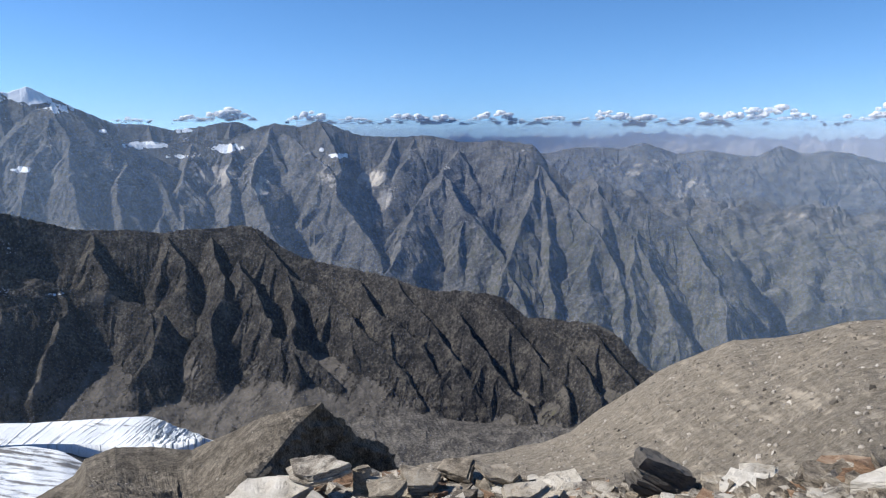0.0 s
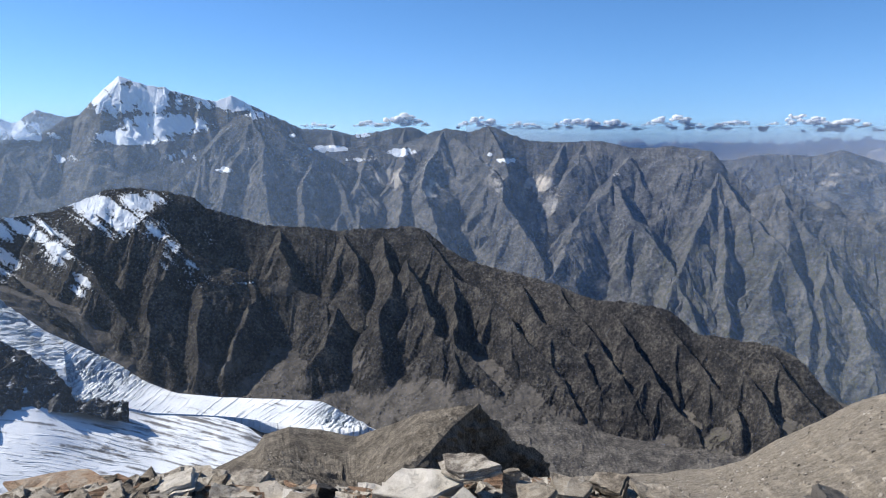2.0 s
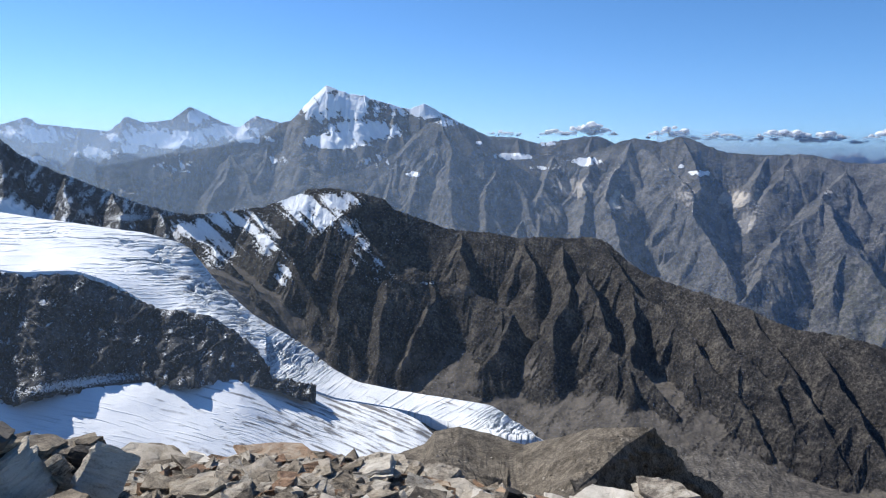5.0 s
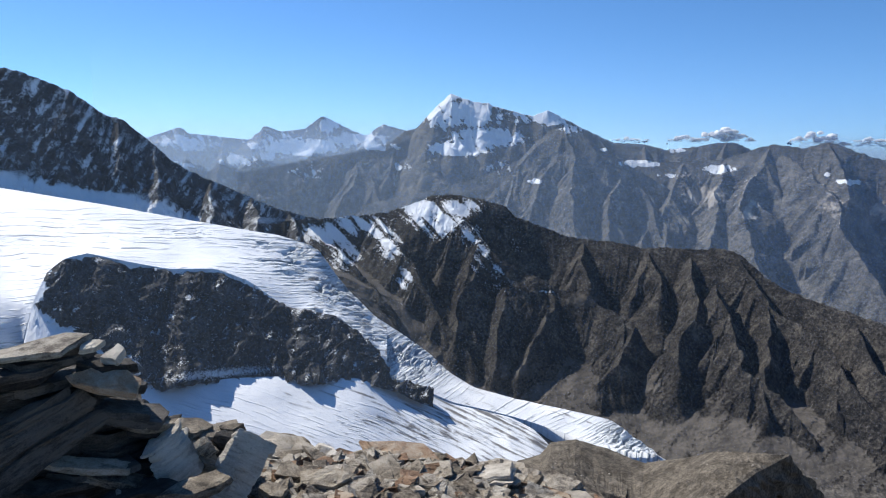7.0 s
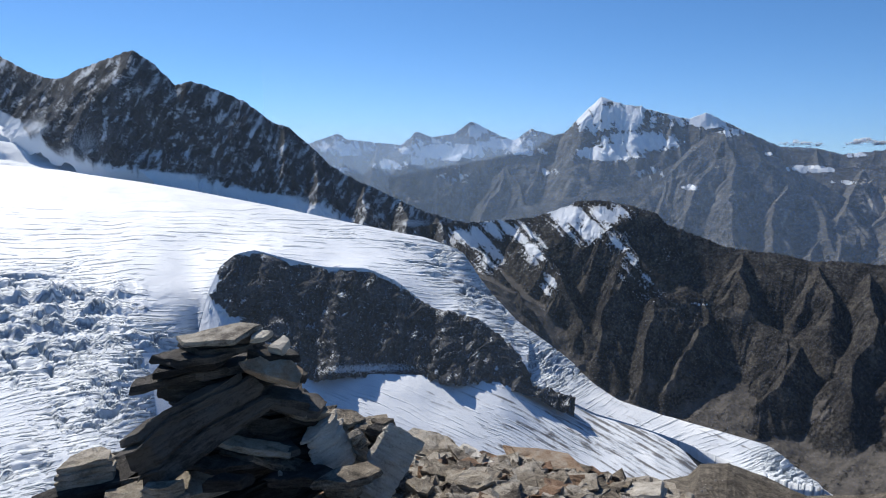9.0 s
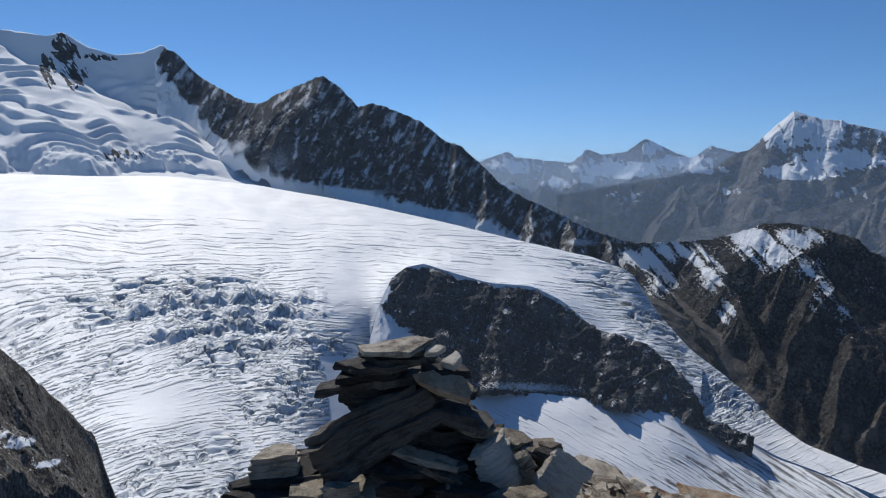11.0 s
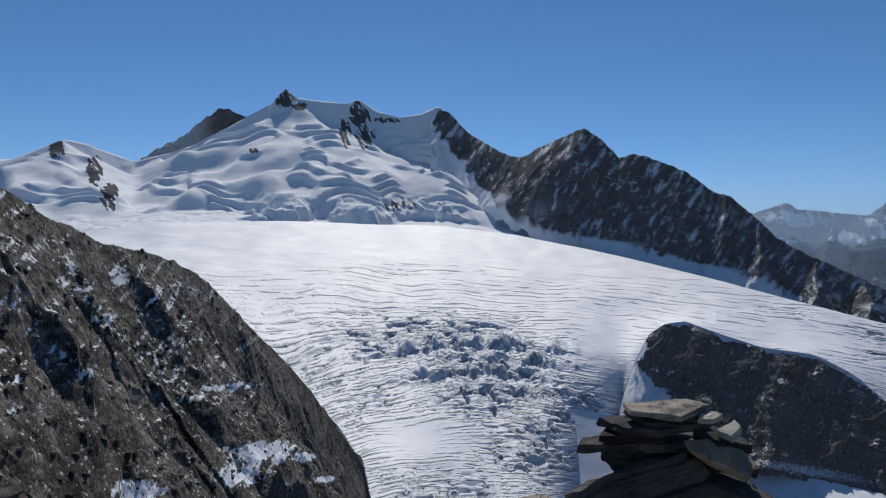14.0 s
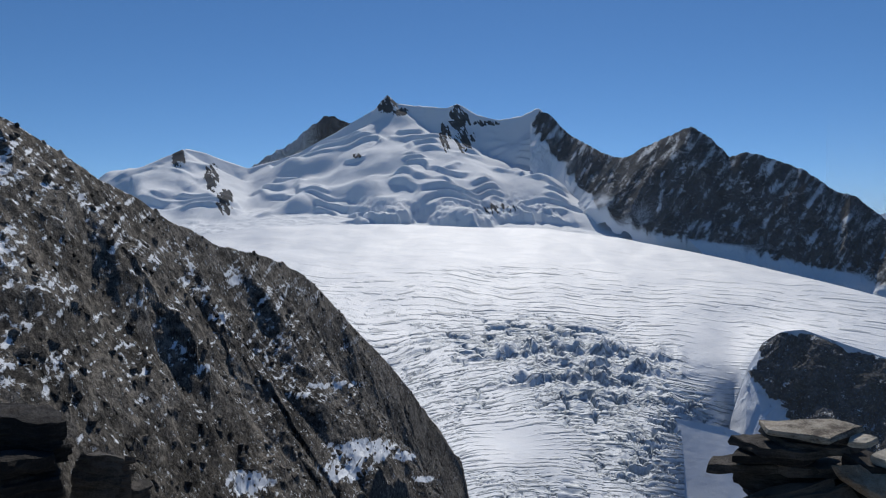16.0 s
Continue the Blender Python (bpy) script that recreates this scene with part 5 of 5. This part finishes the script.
def summit_ground():
    az = np.arange(-180, 180.1, 0.6)
    rim_e = along(RIM, az)
    s = np.concatenate([np.linspace(0, 1, 60), np.linspace(1.04, 3.2, 16)])
    rim_r = 4.3 + 0 * az
    rim_z = rim_r * np.tan(np.radians(rim_e))
    A, S = np.meshgrid(az, s)
    r = rim_r * np.minimum(S, 1) + np.maximum(S - 1, 0) * 5
    z = np.where(S < 1, -1.68 + (rim_z + 1.68) * np.minimum(S, 1) ** 1.5, rim_z - np.maximum(S - 1, 0) * 5 * 1.05)
    an = np.radians(A)
    P = np.stack([-r * np.sin(an), r * np.cos(an), z], -1)
    P[..., 2] += 0.16 * (ridged(P[..., 0] / 0.7, P[..., 1] / 0.9, 0 * r, 5) - 0.6) * sstep(S, 0, 0.3)
    ob = grid_mesh("summit_ground", P, M_STONE_GROUND, False)
    tagged(ob, "broken brown schist ground of the summit", "ground", kind="structure")


def schist(name, tones, grain=8.0):
    n = Net(name)
    info = n.node("ShaderNodeObjectInfo")
    co = n.node("ShaderNodeTexCoord").outputs["Object"]
    shift = n.node("ShaderNodeVectorMath", operation="ADD")
    n.link(co, shift.inputs[0])
    rnd = n.node("ShaderNodeCombineXYZ")
    n.link(n.math("MULTIPLY", info.outputs["Random"], 40.0), rnd.inputs[0])
    n.link(rnd.outputs[0], shift.inputs[1])
    co = shift.outputs[0]
    m = n.node("ShaderNodeMapping")
    m.inputs["Scale"].default_value = (1, 1, 5)
    n.link(co, m.inputs["Vector"])
    layers = n.noise(grain * 1.5, 8, 0.65, m.outputs[0], 0.4)
    blotch = n.noise(grain * 0.6, 6, 0.6, co, 0.5)
    fine = n.noise(grain * 14, 6, 0.7, co)
    mixv = n.math("ADD", n.math("ADD", n.math("MULTIPLY", layers, 0.4), n.math("MULTIPLY", blotch, 0.4)), n.math("MULTIPLY", fine, 0.25))
    mixv = n.math("ADD", mixv, n.math("MULTIPLY", n.math("SUBTRACT", info.outputs["Random"], 0.5), 0.22))
    col = n.ramp(mixv, [(0.37, tones[0]), (0.45, tones[1]), (0.53, tones[2]), (0.63, tones[3])])
    lich = n.step(n.noise(grain * 2.2, 5, 0.6, co), 0.62, 0.7)
    col = n.mix(n.math("MULTIPLY", lich, 0.4), col, (0.06, 0.06, 0.053))
    h = n.math("ADD", n.math("MULTIPLY", layers, 0.8), n.math("MULTIPLY", fine, 0.35))
    return n.surface(col, 0.82, n.bump(h, 1.0, 0.05), 0.25)


# Lit and shaded copies of one schist; the dark one also serves dark rocks.
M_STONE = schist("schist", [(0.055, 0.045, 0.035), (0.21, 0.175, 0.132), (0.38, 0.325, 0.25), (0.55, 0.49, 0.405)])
M_PALE_LIT = schist("pale_lit_schist", [(0.12, 0.10, 0.08), (0.39, 0.345, 0.28), (0.57, 0.52, 0.44), (0.70, 0.65, 0.57)])
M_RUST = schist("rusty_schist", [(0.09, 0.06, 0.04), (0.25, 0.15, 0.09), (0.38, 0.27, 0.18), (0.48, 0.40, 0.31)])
M_DARK_SHADED = schist("dark_shaded_schist", [(0.016, 0.015, 0.014), (0.036, 0.032, 0.029), (0.065, 0.058, 0.051), (0.14, 0.125, 0.108)])
M_STONE_GROUND = schist("summit_gravel", [(0.07, 0.058, 0.045), (0.17, 0.145, 0.115), (0.29, 0.25, 0.205), (0.43, 0.385, 0.325)], 3.0)
summit_ground()


def plate(bm, w, d, h, centre, turn, k, cuts):
    """One cleaved plate: an angular outline of a few straight edges, uneven top and bottom."""
    made = bmesh.new()
    thick = h > 0.4 * max(w, d)
    n = k.randint(6, 9) if thick else k.randint(4, 7)
    ring = []
    for i in range(n):
        a = 2 * math.pi * (i + k.uniform(-0.35, 0.35)) / n
        c, s = math.cos(a), math.sin(a)
        q = max(abs(c), abs(s)) ** 0.8
        f = k.uniform(0.62, 1.08)
        ring.append((c / q * 0.5 * w * f, s / q * 0.5 * d * f))
    slant = [k.uniform(-0.10, 0.10) for _ in range(2)]
    beds = max(1, min(7, round(h / 0.03)))
    cuts_at = [0.0] + sorted(k.uniform(0.08, 0.92) for _ in range(beds - 1)) + [1.0]
    rows = []
    for lo_z, hi_z in zip(cuts_at, cuts_at[1:]):   # each bed of the stone ends a little short of, or past, the next
        grow, sx, sy = k.uniform(0.84, 1.03), k.uniform(-0.05, 0.05) * w, k.uniform(-0.05, 0.05) * d
        for lev, inset in ((lo_z + 0.01, grow - 0.05), (lo_z + 0.3 * (hi_z - lo_z), grow), (hi_z - 0.01, grow - 0.03)):
            rows.append([made.verts.new((x * (inset + k.uniform(-0.03, 0.03)) + sx, y * (inset + k.uniform(-0.03, 0.03)) + sy,
                                         (lev - 0.5) * h + slant[0] * x * h / w * 2 + slant[1] * y * h / d * 2)) for x, y in ring])
    for lo, up in zip(rows, rows[1:]):
        for i in range(n):
            made.faces.new((lo[i], lo[(i + 1) % n], up[(i + 1) % n], up[i]))
    made.faces.new(rows[-1])
    made.faces.new(rows[0][::-1])
    bmesh.ops.triangulate(made, faces=made.faces)
    for _ in range(cuts):
        bmesh.ops.subdivide_edges(made, edges=[e for e in made.edges if e.calc_length() > 0.09 * max(w, d)], cuts=1)
        bmesh.ops.triangulate(made, faces=made.faces)
    off = Vector((k.uniform(0, 90), k.uniform(0, 90), 0))
    size = min(max(w, d), 5 * h)
    for v in made.verts:
        p = v.co.copy()
        v.co += noise.noise_vector(p / size * 2.6 + off) * size * 0.05 + noise.noise_vector(p / size * 8 + off) * size * 0.03 + noise.noise_vector(p / size * 19 + off) * size * 0.013
    made.transform(Matrix.Translation(centre) @ Euler([radians(x) for x in turn]).to_matrix().to_4x4())
    tmp = bpy.data.meshes.new("tmp")
    made.to_mesh(tmp)
    made.free()
    bm.from_mesh(tmp)
    bpy.data.meshes.remove(tmp)


def slab_mesh(name, w, d, h, seed, cuts=2):
    """A broken piece of schist, with the ledges of its beds round the sides. Centred on its middle."""
    bm = bmesh.new()
    plate(bm, w, d, h, Vector((0, 0, 0)), (0, 0, 0), random.Random(seed), cuts)
    me = bpy.data.meshes.new(name)
    bm.to_mesh(me)
    bm.free()
    return me


def stone(name, mat, w, d, h, place, turn, seed, cuts=2):
    me = slab_mesh(name, w, d, h, seed, cuts)
    me.materials.append(mat)
    ob = new(name, me)
    ob.matrix_basis = pose(*place, *turn)
    return ob


# ---- the cairn: stones placed along it (right), into it and up, as it faces the summit ----
cairn = new("cairn")
cairn.matrix_basis = pose(-3.520, 1.052, -1.95, 0, 0, 70.0)
tagged(cairn, "cairn of stacked schist slabs on the summit edge, toned dark for backlight", "cairn")


def cairn_stone(x, y, z, w, d, h, turn, mat, seed, label=""):
    ob = stone("stone", mat, w, d, h, (x, y, z + 1.95), turn, seed, 2)
    ob.parent = cairn
    if label:
        tagged(ob, label)


# Backlit stones use the dark shaded tone, sunlit ones the pale tone.
cairn_stone(0.01, -0.05, -0.96, 0.47, 0.3, 0.028, (4, -6, 3), M_PALE_LIT, 1, "flat pale capstone, toned as sunlit")
cairn_stone(0.03, -0.04, -0.99, 0.54, 0.3, 0.038, (2, -4, -4), M_DARK_SHADED, 2)
cairn_stone(0.08, -0.03, -1.03, 0.58, 0.3, 0.038, (0, 2, 6), M_DARK_SHADED, 3)
cairn_stone(0.24, -0.1, -0.97, 0.12, 0.12, 0.028, (8, -8, 10), M_PALE_LIT, 4)
cairn_stone(-0.01, -0.05, -1.05, 0.54, 0.3, 0.038, (0, -3, -5), M_DARK_SHADED, 5)
cairn_stone(0.33, -0.1, -1.03, 0.13, 0.12, 0.044, (22, -14, 4), M_PALE_LIT, 6, "small pale stone")
cairn_stone(-0.09, -0.05, -1.09, 0.54, 0.3, 0.038, (0, -6, 8), M_DARK_SHADED, 7)
cairn_stone(0.3, -0.05, -1.09, 0.35, 0.26, 0.044, (0, 12, -6), M_DARK_SHADED, 8)
cairn_stone(-0.16, -0.06, -1.15, 0.57, 0.28, 0.038, (2, -7, 4), M_DARK_SHADED, 9)
cairn_stone(0.03, -0, -1.14, 0.6, 0.32, 0.044, (0, 0, -3), M_DARK_SHADED, 10)
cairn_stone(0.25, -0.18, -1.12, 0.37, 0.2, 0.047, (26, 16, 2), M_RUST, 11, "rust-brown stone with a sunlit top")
cairn_stone(0.33, -0.02, -1.21, 0.38, 0.3, 0.044, (0, 10, 7), M_DARK_SHADED, 12)
cairn_stone(0, 0.02, -1.23, 0.57, 0.34, 0.107, (0, 0, 0), M_DARK_SHADED, 13)
cairn_stone(-0.12, -0.2, -1.38, 0.87, 0.26, 0.27, (-14, -28, 0), M_DARK_SHADED, 14, "large boulder in the cairn, in the dark shaded tone")
cairn_stone(0.12, 0.06, -1.47, 0.69, 0.36, 0.378, (0, 0, 5), M_DARK_SHADED, 15)
cairn_stone(0.32, -0.06, -1.3, 0.44, 0.28, 0.038, (2, 14, -5), M_DARK_SHADED, 16)
cairn_stone(0.38, -0.08, -1.35, 0.41, 0.28, 0.038, (4, 18, 6), M_DARK_SHADED, 17)
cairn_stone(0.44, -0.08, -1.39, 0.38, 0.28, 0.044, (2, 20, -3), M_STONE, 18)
cairn_stone(0.34, -0, -1.48, 0.54, 0.34, 0.126, (0, 8, 4), M_DARK_SHADED, 19)
cairn_stone(0.47, -0.1, -1.44, 0.28, 0.22, 0.041, (4, 24, 8), M_DARK_SHADED, 20)
cairn_stone(0.56, -0.2, -1.56, 0.25, 0.1, 0.246, (-18, -20, 10), M_PALE_LIT, 21, "pale grey upright stone, toned as sunlit")
cairn_stone(0.7, -0.2, -1.55, 0.11, 0.06, 0.094, (10, -36, 4), M_PALE_LIT, 22)
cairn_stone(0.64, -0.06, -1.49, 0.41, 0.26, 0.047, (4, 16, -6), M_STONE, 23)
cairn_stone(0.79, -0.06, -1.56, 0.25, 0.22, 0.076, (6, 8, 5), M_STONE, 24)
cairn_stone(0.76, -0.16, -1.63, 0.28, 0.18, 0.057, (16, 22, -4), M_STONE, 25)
cairn_stone(0.83, -0.18, -1.66, 0.25, 0.08, 0.283, (-14, 24, 12), M_DARK_SHADED, 26)
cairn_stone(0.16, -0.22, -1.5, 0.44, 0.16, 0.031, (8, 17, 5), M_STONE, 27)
cairn_stone(0.04, -0.24, -1.57, 0.47, 0.18, 0.031, (10, 9, -4), M_DARK_SHADED, 28)
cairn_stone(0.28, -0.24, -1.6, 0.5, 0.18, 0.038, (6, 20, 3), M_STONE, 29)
cairn_stone(0.21, -0.02, -1.69, 0.76, 0.4, 0.283, (0, 0, -6), M_DARK_SHADED, 30)
cairn_stone(-0.27, -0.1, -1.66, 0.63, 0.34, 0.139, (0, -6, 8), M_DARK_SHADED, 31)
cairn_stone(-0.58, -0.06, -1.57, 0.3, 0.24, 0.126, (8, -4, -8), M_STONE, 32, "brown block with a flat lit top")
cairn_stone(-0.59, -0.12, -1.64, 0.6, 0.26, 0.044, (6, -8, 5), M_DARK_SHADED, 33)
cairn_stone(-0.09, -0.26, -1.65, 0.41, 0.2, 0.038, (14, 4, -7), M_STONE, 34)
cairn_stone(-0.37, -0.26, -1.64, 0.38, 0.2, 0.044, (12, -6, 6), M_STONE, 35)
cairn_stone(0.44, -0.2, -1.68, 0.44, 0.24, 0.063, (10, 12, 4), M_PALE_LIT, 36)
cairn_stone(0.02, -0.05, -1.83, 1.32, 0.5, 0.189, (0, 0, 2), M_DARK_SHADED, 37)
cairn_stone(0.13, 0.25, -1.82, 1.13, 0.56, 0.17, (0, 0, -1), M_DARK_SHADED, 38)
cairn_stone(-0.55, 0.30, -1.85, 0.63, 0.32, 0.22, (0, 0, 12), M_DARK_SHADED, 39)
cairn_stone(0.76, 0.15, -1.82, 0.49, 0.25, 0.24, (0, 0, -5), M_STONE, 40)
cairn_stone(0.36, 0.26, -1.64, 0.66, 0.33, 0.18, (0, 0, 8), M_DARK_SHADED, 41)
cairn_stone(0.24, -0.13, -1.57, 0.48, 0.31, 0.06, (0, 0, -9), M_DARK_SHADED, 42)
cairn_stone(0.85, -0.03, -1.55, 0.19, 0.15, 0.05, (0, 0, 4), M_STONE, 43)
cairn_stone(-0.63, -0.19, -1.69, 0.49, 0.24, 0.05, (0, 0, -13), M_DARK_SHADED, 44)
cairn_stone(-0.21, -0.12, -1.71, 0.48, 0.34, 0.07, (0, 0, 0), M_DARK_SHADED, 45)
cairn_stone(0.05, -0.42, -1.57, 0.27, 0.16, 0.06, (0, 0, 13), M_DARK_SHADED, 46)
cairn_stone(0.40, -0.30, -1.65, 0.40, 0.27, 0.05, (0, 0, -4), M_DARK_SHADED, 47)
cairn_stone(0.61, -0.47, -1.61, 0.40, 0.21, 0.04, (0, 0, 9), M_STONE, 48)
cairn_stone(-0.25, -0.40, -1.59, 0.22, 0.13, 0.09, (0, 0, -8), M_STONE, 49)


# ---- rocks along the summit edge ----
def summit_rock(x, y, z, w, d, h, turn, mat, seed, label="flat broken schist rock in the summit ground"):
    ob = stone("rock", mat, w * 1.05, d * 1.1, h * 1.25, (x, y, z - 0.1 * h), turn, 60 + seed + int(100 * w), 2)
    tagged(ob, label, "rock", "rocks on the summit")


summit_rock(-3.48, 2.03, -1.73, 0.20, 0.16, 0.13, (8, 4, 33), M_STONE, 1)
summit_rock(-3.60, 2.52, -2.02, 0.56, 0.33, 0.06, (10, 8, 36), M_STONE, 2, "broad flat schist outcrop")
summit_rock(-3.01, 2.99, -2.10, 0.62, 0.41, 0.08, (10, 3, 39), M_RUST, 3, "block with a rust-red broken side")
summit_rock(-3.28, 1.57, -1.60, 0.23, 0.12, 0.21, (-20, 14, 42), M_PALE_LIT, 4)
summit_rock(-2.92, 1.72, -1.63, 0.23, 0.09, 0.30, (-20, 28, 45), M_PALE_LIT, 5)
summit_rock(-3.03, 1.49, -1.70, 0.30, 0.21, 0.06, (12, -4, 35), M_STONE, 6)
summit_rock(-3.18, 2.23, -1.93, 0.30, 0.16, 0.03, (12, 6, 38), M_STONE, 7)
summit_rock(-2.96, 2.28, -1.94, 0.32, 0.18, 0.04, (12, -4, 41), M_STONE, 8)
summit_rock(-3.02, 2.49, -1.98, 0.24, 0.16, 0.03, (8, 4, 44), M_STONE, 9)
summit_rock(-3.00, 2.00, -1.90, 0.18, 0.15, 0.06, (12, 5, 35), M_STONE, 10)
summit_rock(-2.59, 2.57, -2.03, 0.36, 0.18, 0.04, (14, 4, 37), M_STONE, 11)
summit_rock(-2.73, 2.70, -2.04, 0.20, 0.16, 0.04, (5, 6, 40), M_RUST, 12)
summit_rock(-3.41, 1.20, -1.61, 0.41, 0.21, 0.04, (10, 8, 43), M_DARK_SHADED, 13)
summit_rock(-3.42, 1.44, -1.66, 0.23, 0.14, 0.13, (0, 10, 34), M_STONE, 14)
summit_rock(-3.57, 1.84, -1.68, 0.24, 0.19, 0.07, (5, 12, 37), M_STONE, 15)
summit_rock(-4.41, 2.67, -2.25, 0.13, 0.12, 0.14, (8, 0, 19), M_RUST, 1)
summit_rock(-4.06, 2.82, -2.29, 0.70, 0.38, 0.07, (12, 2, 21), M_STONE, 2, "broad flat schist outcrop")
summit_rock(-2.76, 3.72, -2.41, 0.49, 0.38, 0.08, (12, 0, 24), M_STONE, 3)
summit_rock(-2.00, 3.53, -2.27, 0.58, 0.41, 0.09, (12, 4, 27), M_STONE, 4, "rounded brown rock outcrop")
summit_rock(-2.54, 3.08, -2.21, 0.28, 0.22, 0.12, (10, 0, 30), M_STONE, 5)
summit_rock(-2.73, 2.68, -2.12, 0.36, 0.20, 0.04, (14, -6, 21), M_STONE, 6)
summit_rock(-3.64, 2.58, -2.21, 0.31, 0.17, 0.03, (12, 4, 23), M_STONE, 7)
summit_rock(-3.41, 2.46, -2.20, 0.33, 0.18, 0.04, (10, 0, 26), M_STONE, 8)
summit_rock(-1.63, 3.60, -2.24, 0.14, 0.11, 0.10, (0, 10, 29), M_DARK_SHADED, 9)
summit_rock(-1.75, 3.44, -2.21, 0.21, 0.15, 0.03, (5, -10, 20), M_STONE, 10)
summit_rock(-0.74, 3.79, -2.04, 0.45, 0.22, 0.05, (14, -12, -6), M_PALE_LIT, 1, "pale sunlit schist outcrop")
summit_rock(-1.04, 3.77, -2.18, 0.56, 0.31, 0.07, (14, -8, -3), M_PALE_LIT, 2, "pale sunlit schist outcrop")
summit_rock(-0.49, 3.78, -2.10, 0.14, 0.10, 0.14, (0, 0, -0), M_STONE, 3)
summit_rock(1.35, 3.97, -2.18, 0.45, 0.31, 0.20, (-5, 24, 2), M_DARK_SHADED, 4, "dark boulder with slanting layers")
summit_rock(1.75, 4.05, -2.28, 0.27, 0.18, 0.04, (8, -5, 5), M_STONE, 5)
summit_rock(2.17, 4.34, -2.39, 0.39, 0.25, 0.05, (8, 0, -4), M_PALE_LIT, 6)
summit_rock(2.82, 4.53, -2.45, 0.72, 0.27, 0.05, (10, -6, -1), M_RUST, 7)
summit_rock(2.57, 3.96, -2.24, 0.46, 0.27, 0.05, (10, 4, 2), M_STONE, 8)
summit_rock(96.70, 146.89, -68.95, 8.73, 6.98, 6.78, (0, 20, 4), M_STONE, 9, "brown rock outcrop on the scree slope")
summit_rock(0.94, 4.04, -2.33, 0.42, 0.20, 0.04, (12, 0, -5), M_PALE_LIT, 10)
summit_rock(0.08, 4.16, -2.25, 0.34, 0.21, 0.05, (12, -4, -2), M_STONE, 11)
summit_rock(0.39, 4.06, -2.24, 0.36, 0.22, 0.05, (12, 4, 1), M_STONE, 12)
summit_rock(-0.15, 3.87, -2.16, 0.28, 0.22, 0.05, (10, 6, 4), M_STONE, 13)
summit_rock(-0.35, 3.68, -2.12, 0.27, 0.21, 0.05, (10, -4, -6), M_STONE, 14)
summit_rock(0.51, 3.77, -2.18, 0.36, 0.20, 0.04, (12, 0, -3), M_STONE, 15)
# The shade on these boulders is put in with the dark stone tone.
summit_rock(-2.72, -2.12, -0.82, 0.45, 0.27, 0.12, (0, 3, 89), M_DARK_SHADED, 1, "black shaded boulder on the summit edge")
summit_rock(-2.61, -2.08, -0.96, 0.37, 0.26, 0.18, (0, 0, 92), M_DARK_SHADED, 2)
summit_rock(-2.83, -1.89, -1.06, 0.21, 0.13, 0.20, (0, 8, 95), M_DARK_SHADED, 3)
summit_rock(-2.93, -1.81, -1.16, 0.17, 0.12, 0.08, (0, 4, 98), M_DARK_SHADED, 4)


def ground_height(az, r):
    rim = 4.3 * math.tan(radians(float(along(RIM, np.array([az]))[0])))
    return (-1.68 + (rim + 1.68) * (min(r, 4.3) / 4.3) ** 1.5) - max(0.0, r - 4.3) * 1.0


STONE_KINDS = [(w, d, h, mat) for w, d, h in ((0.16, 0.12, 0.035), (0.24, 0.15, 0.04), (0.3, 0.2, 0.06), (0.4, 0.28, 0.05), (0.12, 0.1, 0.04), (0.2, 0.12, 0.07)) for mat in (M_STONE, M_STONE, M_PALE_LIT, M_PALE_LIT, M_PALE_LIT, M_RUST)]
stone_meshes = []
for i, (w, d, h, mat) in enumerate(STONE_KINDS):
    me = slab_mesh("stone", w, d, h, 700 + i, 2)
    me.materials.append(mat)
    stone_meshes.append(me)
for i in range(290):
    k = random.Random(500 + i)
    az, r = k.uniform(-44, 64), 3.2 + 1.35 * k.random() ** 0.7
    a = radians(az)
    ob = new("stone", stone_meshes[k.randrange(len(stone_meshes))])
    ob.matrix_basis = pose(-r * math.sin(a), r * math.cos(a), ground_height(az, r) + k.uniform(-0.02, 0.05), k.uniform(-18, 18), k.uniform(-18, 18), k.uniform(0, 360)) @ Matrix.Scale(k.uniform(0.7, 1.25), 4)
    tagged(ob, "small flat schist stone on the summit ground", "stone", "stones on the summit")


def gravel():
    """Chips and splinters between the stones, too many to count."""
    k = random.Random(77)
    corners = [(a, b, c) for a in (-0.5, 0.5) for b in (-0.5, 0.5) for c in (-0.5, 0.5)]
    sides = ((0, 1, 3, 2), (4, 6, 7, 5), (0, 4, 5, 1), (2, 3, 7, 6), (0, 2, 6, 4), (1, 5, 7, 3))
    verts, faces, tones = [], [], []
    for i in range(5200):
        az, r = k.uniform(-46, 66), 3.0 + 1.7 * k.random() ** 0.7
        a, s = radians(az), 0.03 + 0.1 * k.random() ** 1.5
        m = pose(-r * math.sin(a), r * math.cos(a), ground_height(az, r) + 0.01, k.uniform(-30, 30), k.uniform(-30, 30), k.uniform(0, 360)) @ Matrix.Diagonal((s * k.uniform(0.8, 1.6), s, s * k.uniform(0.25, 0.6), 1))
        for c in corners:
            verts.append(m @ Vector([q + k.uniform(-0.25, 0.25) for q in c]))
        faces += [[8 * i + q for q in side] for side in sides]
        tones += [k.choice((0, 0, 0, 1, 1, 1, 2))] * 6
    me = bpy.data.meshes.new("gravel")
    me.from_pydata(verts, [], faces)
    me.polygons.foreach_set("material_index", tones)
    for mat in (M_STONE, M_PALE_LIT, M_RUST):
        me.materials.append(mat)
    tagged(new("gravel", me), "sharp schist chips scattered between the summit stones", "gravel", kind="stuff")


gravel()
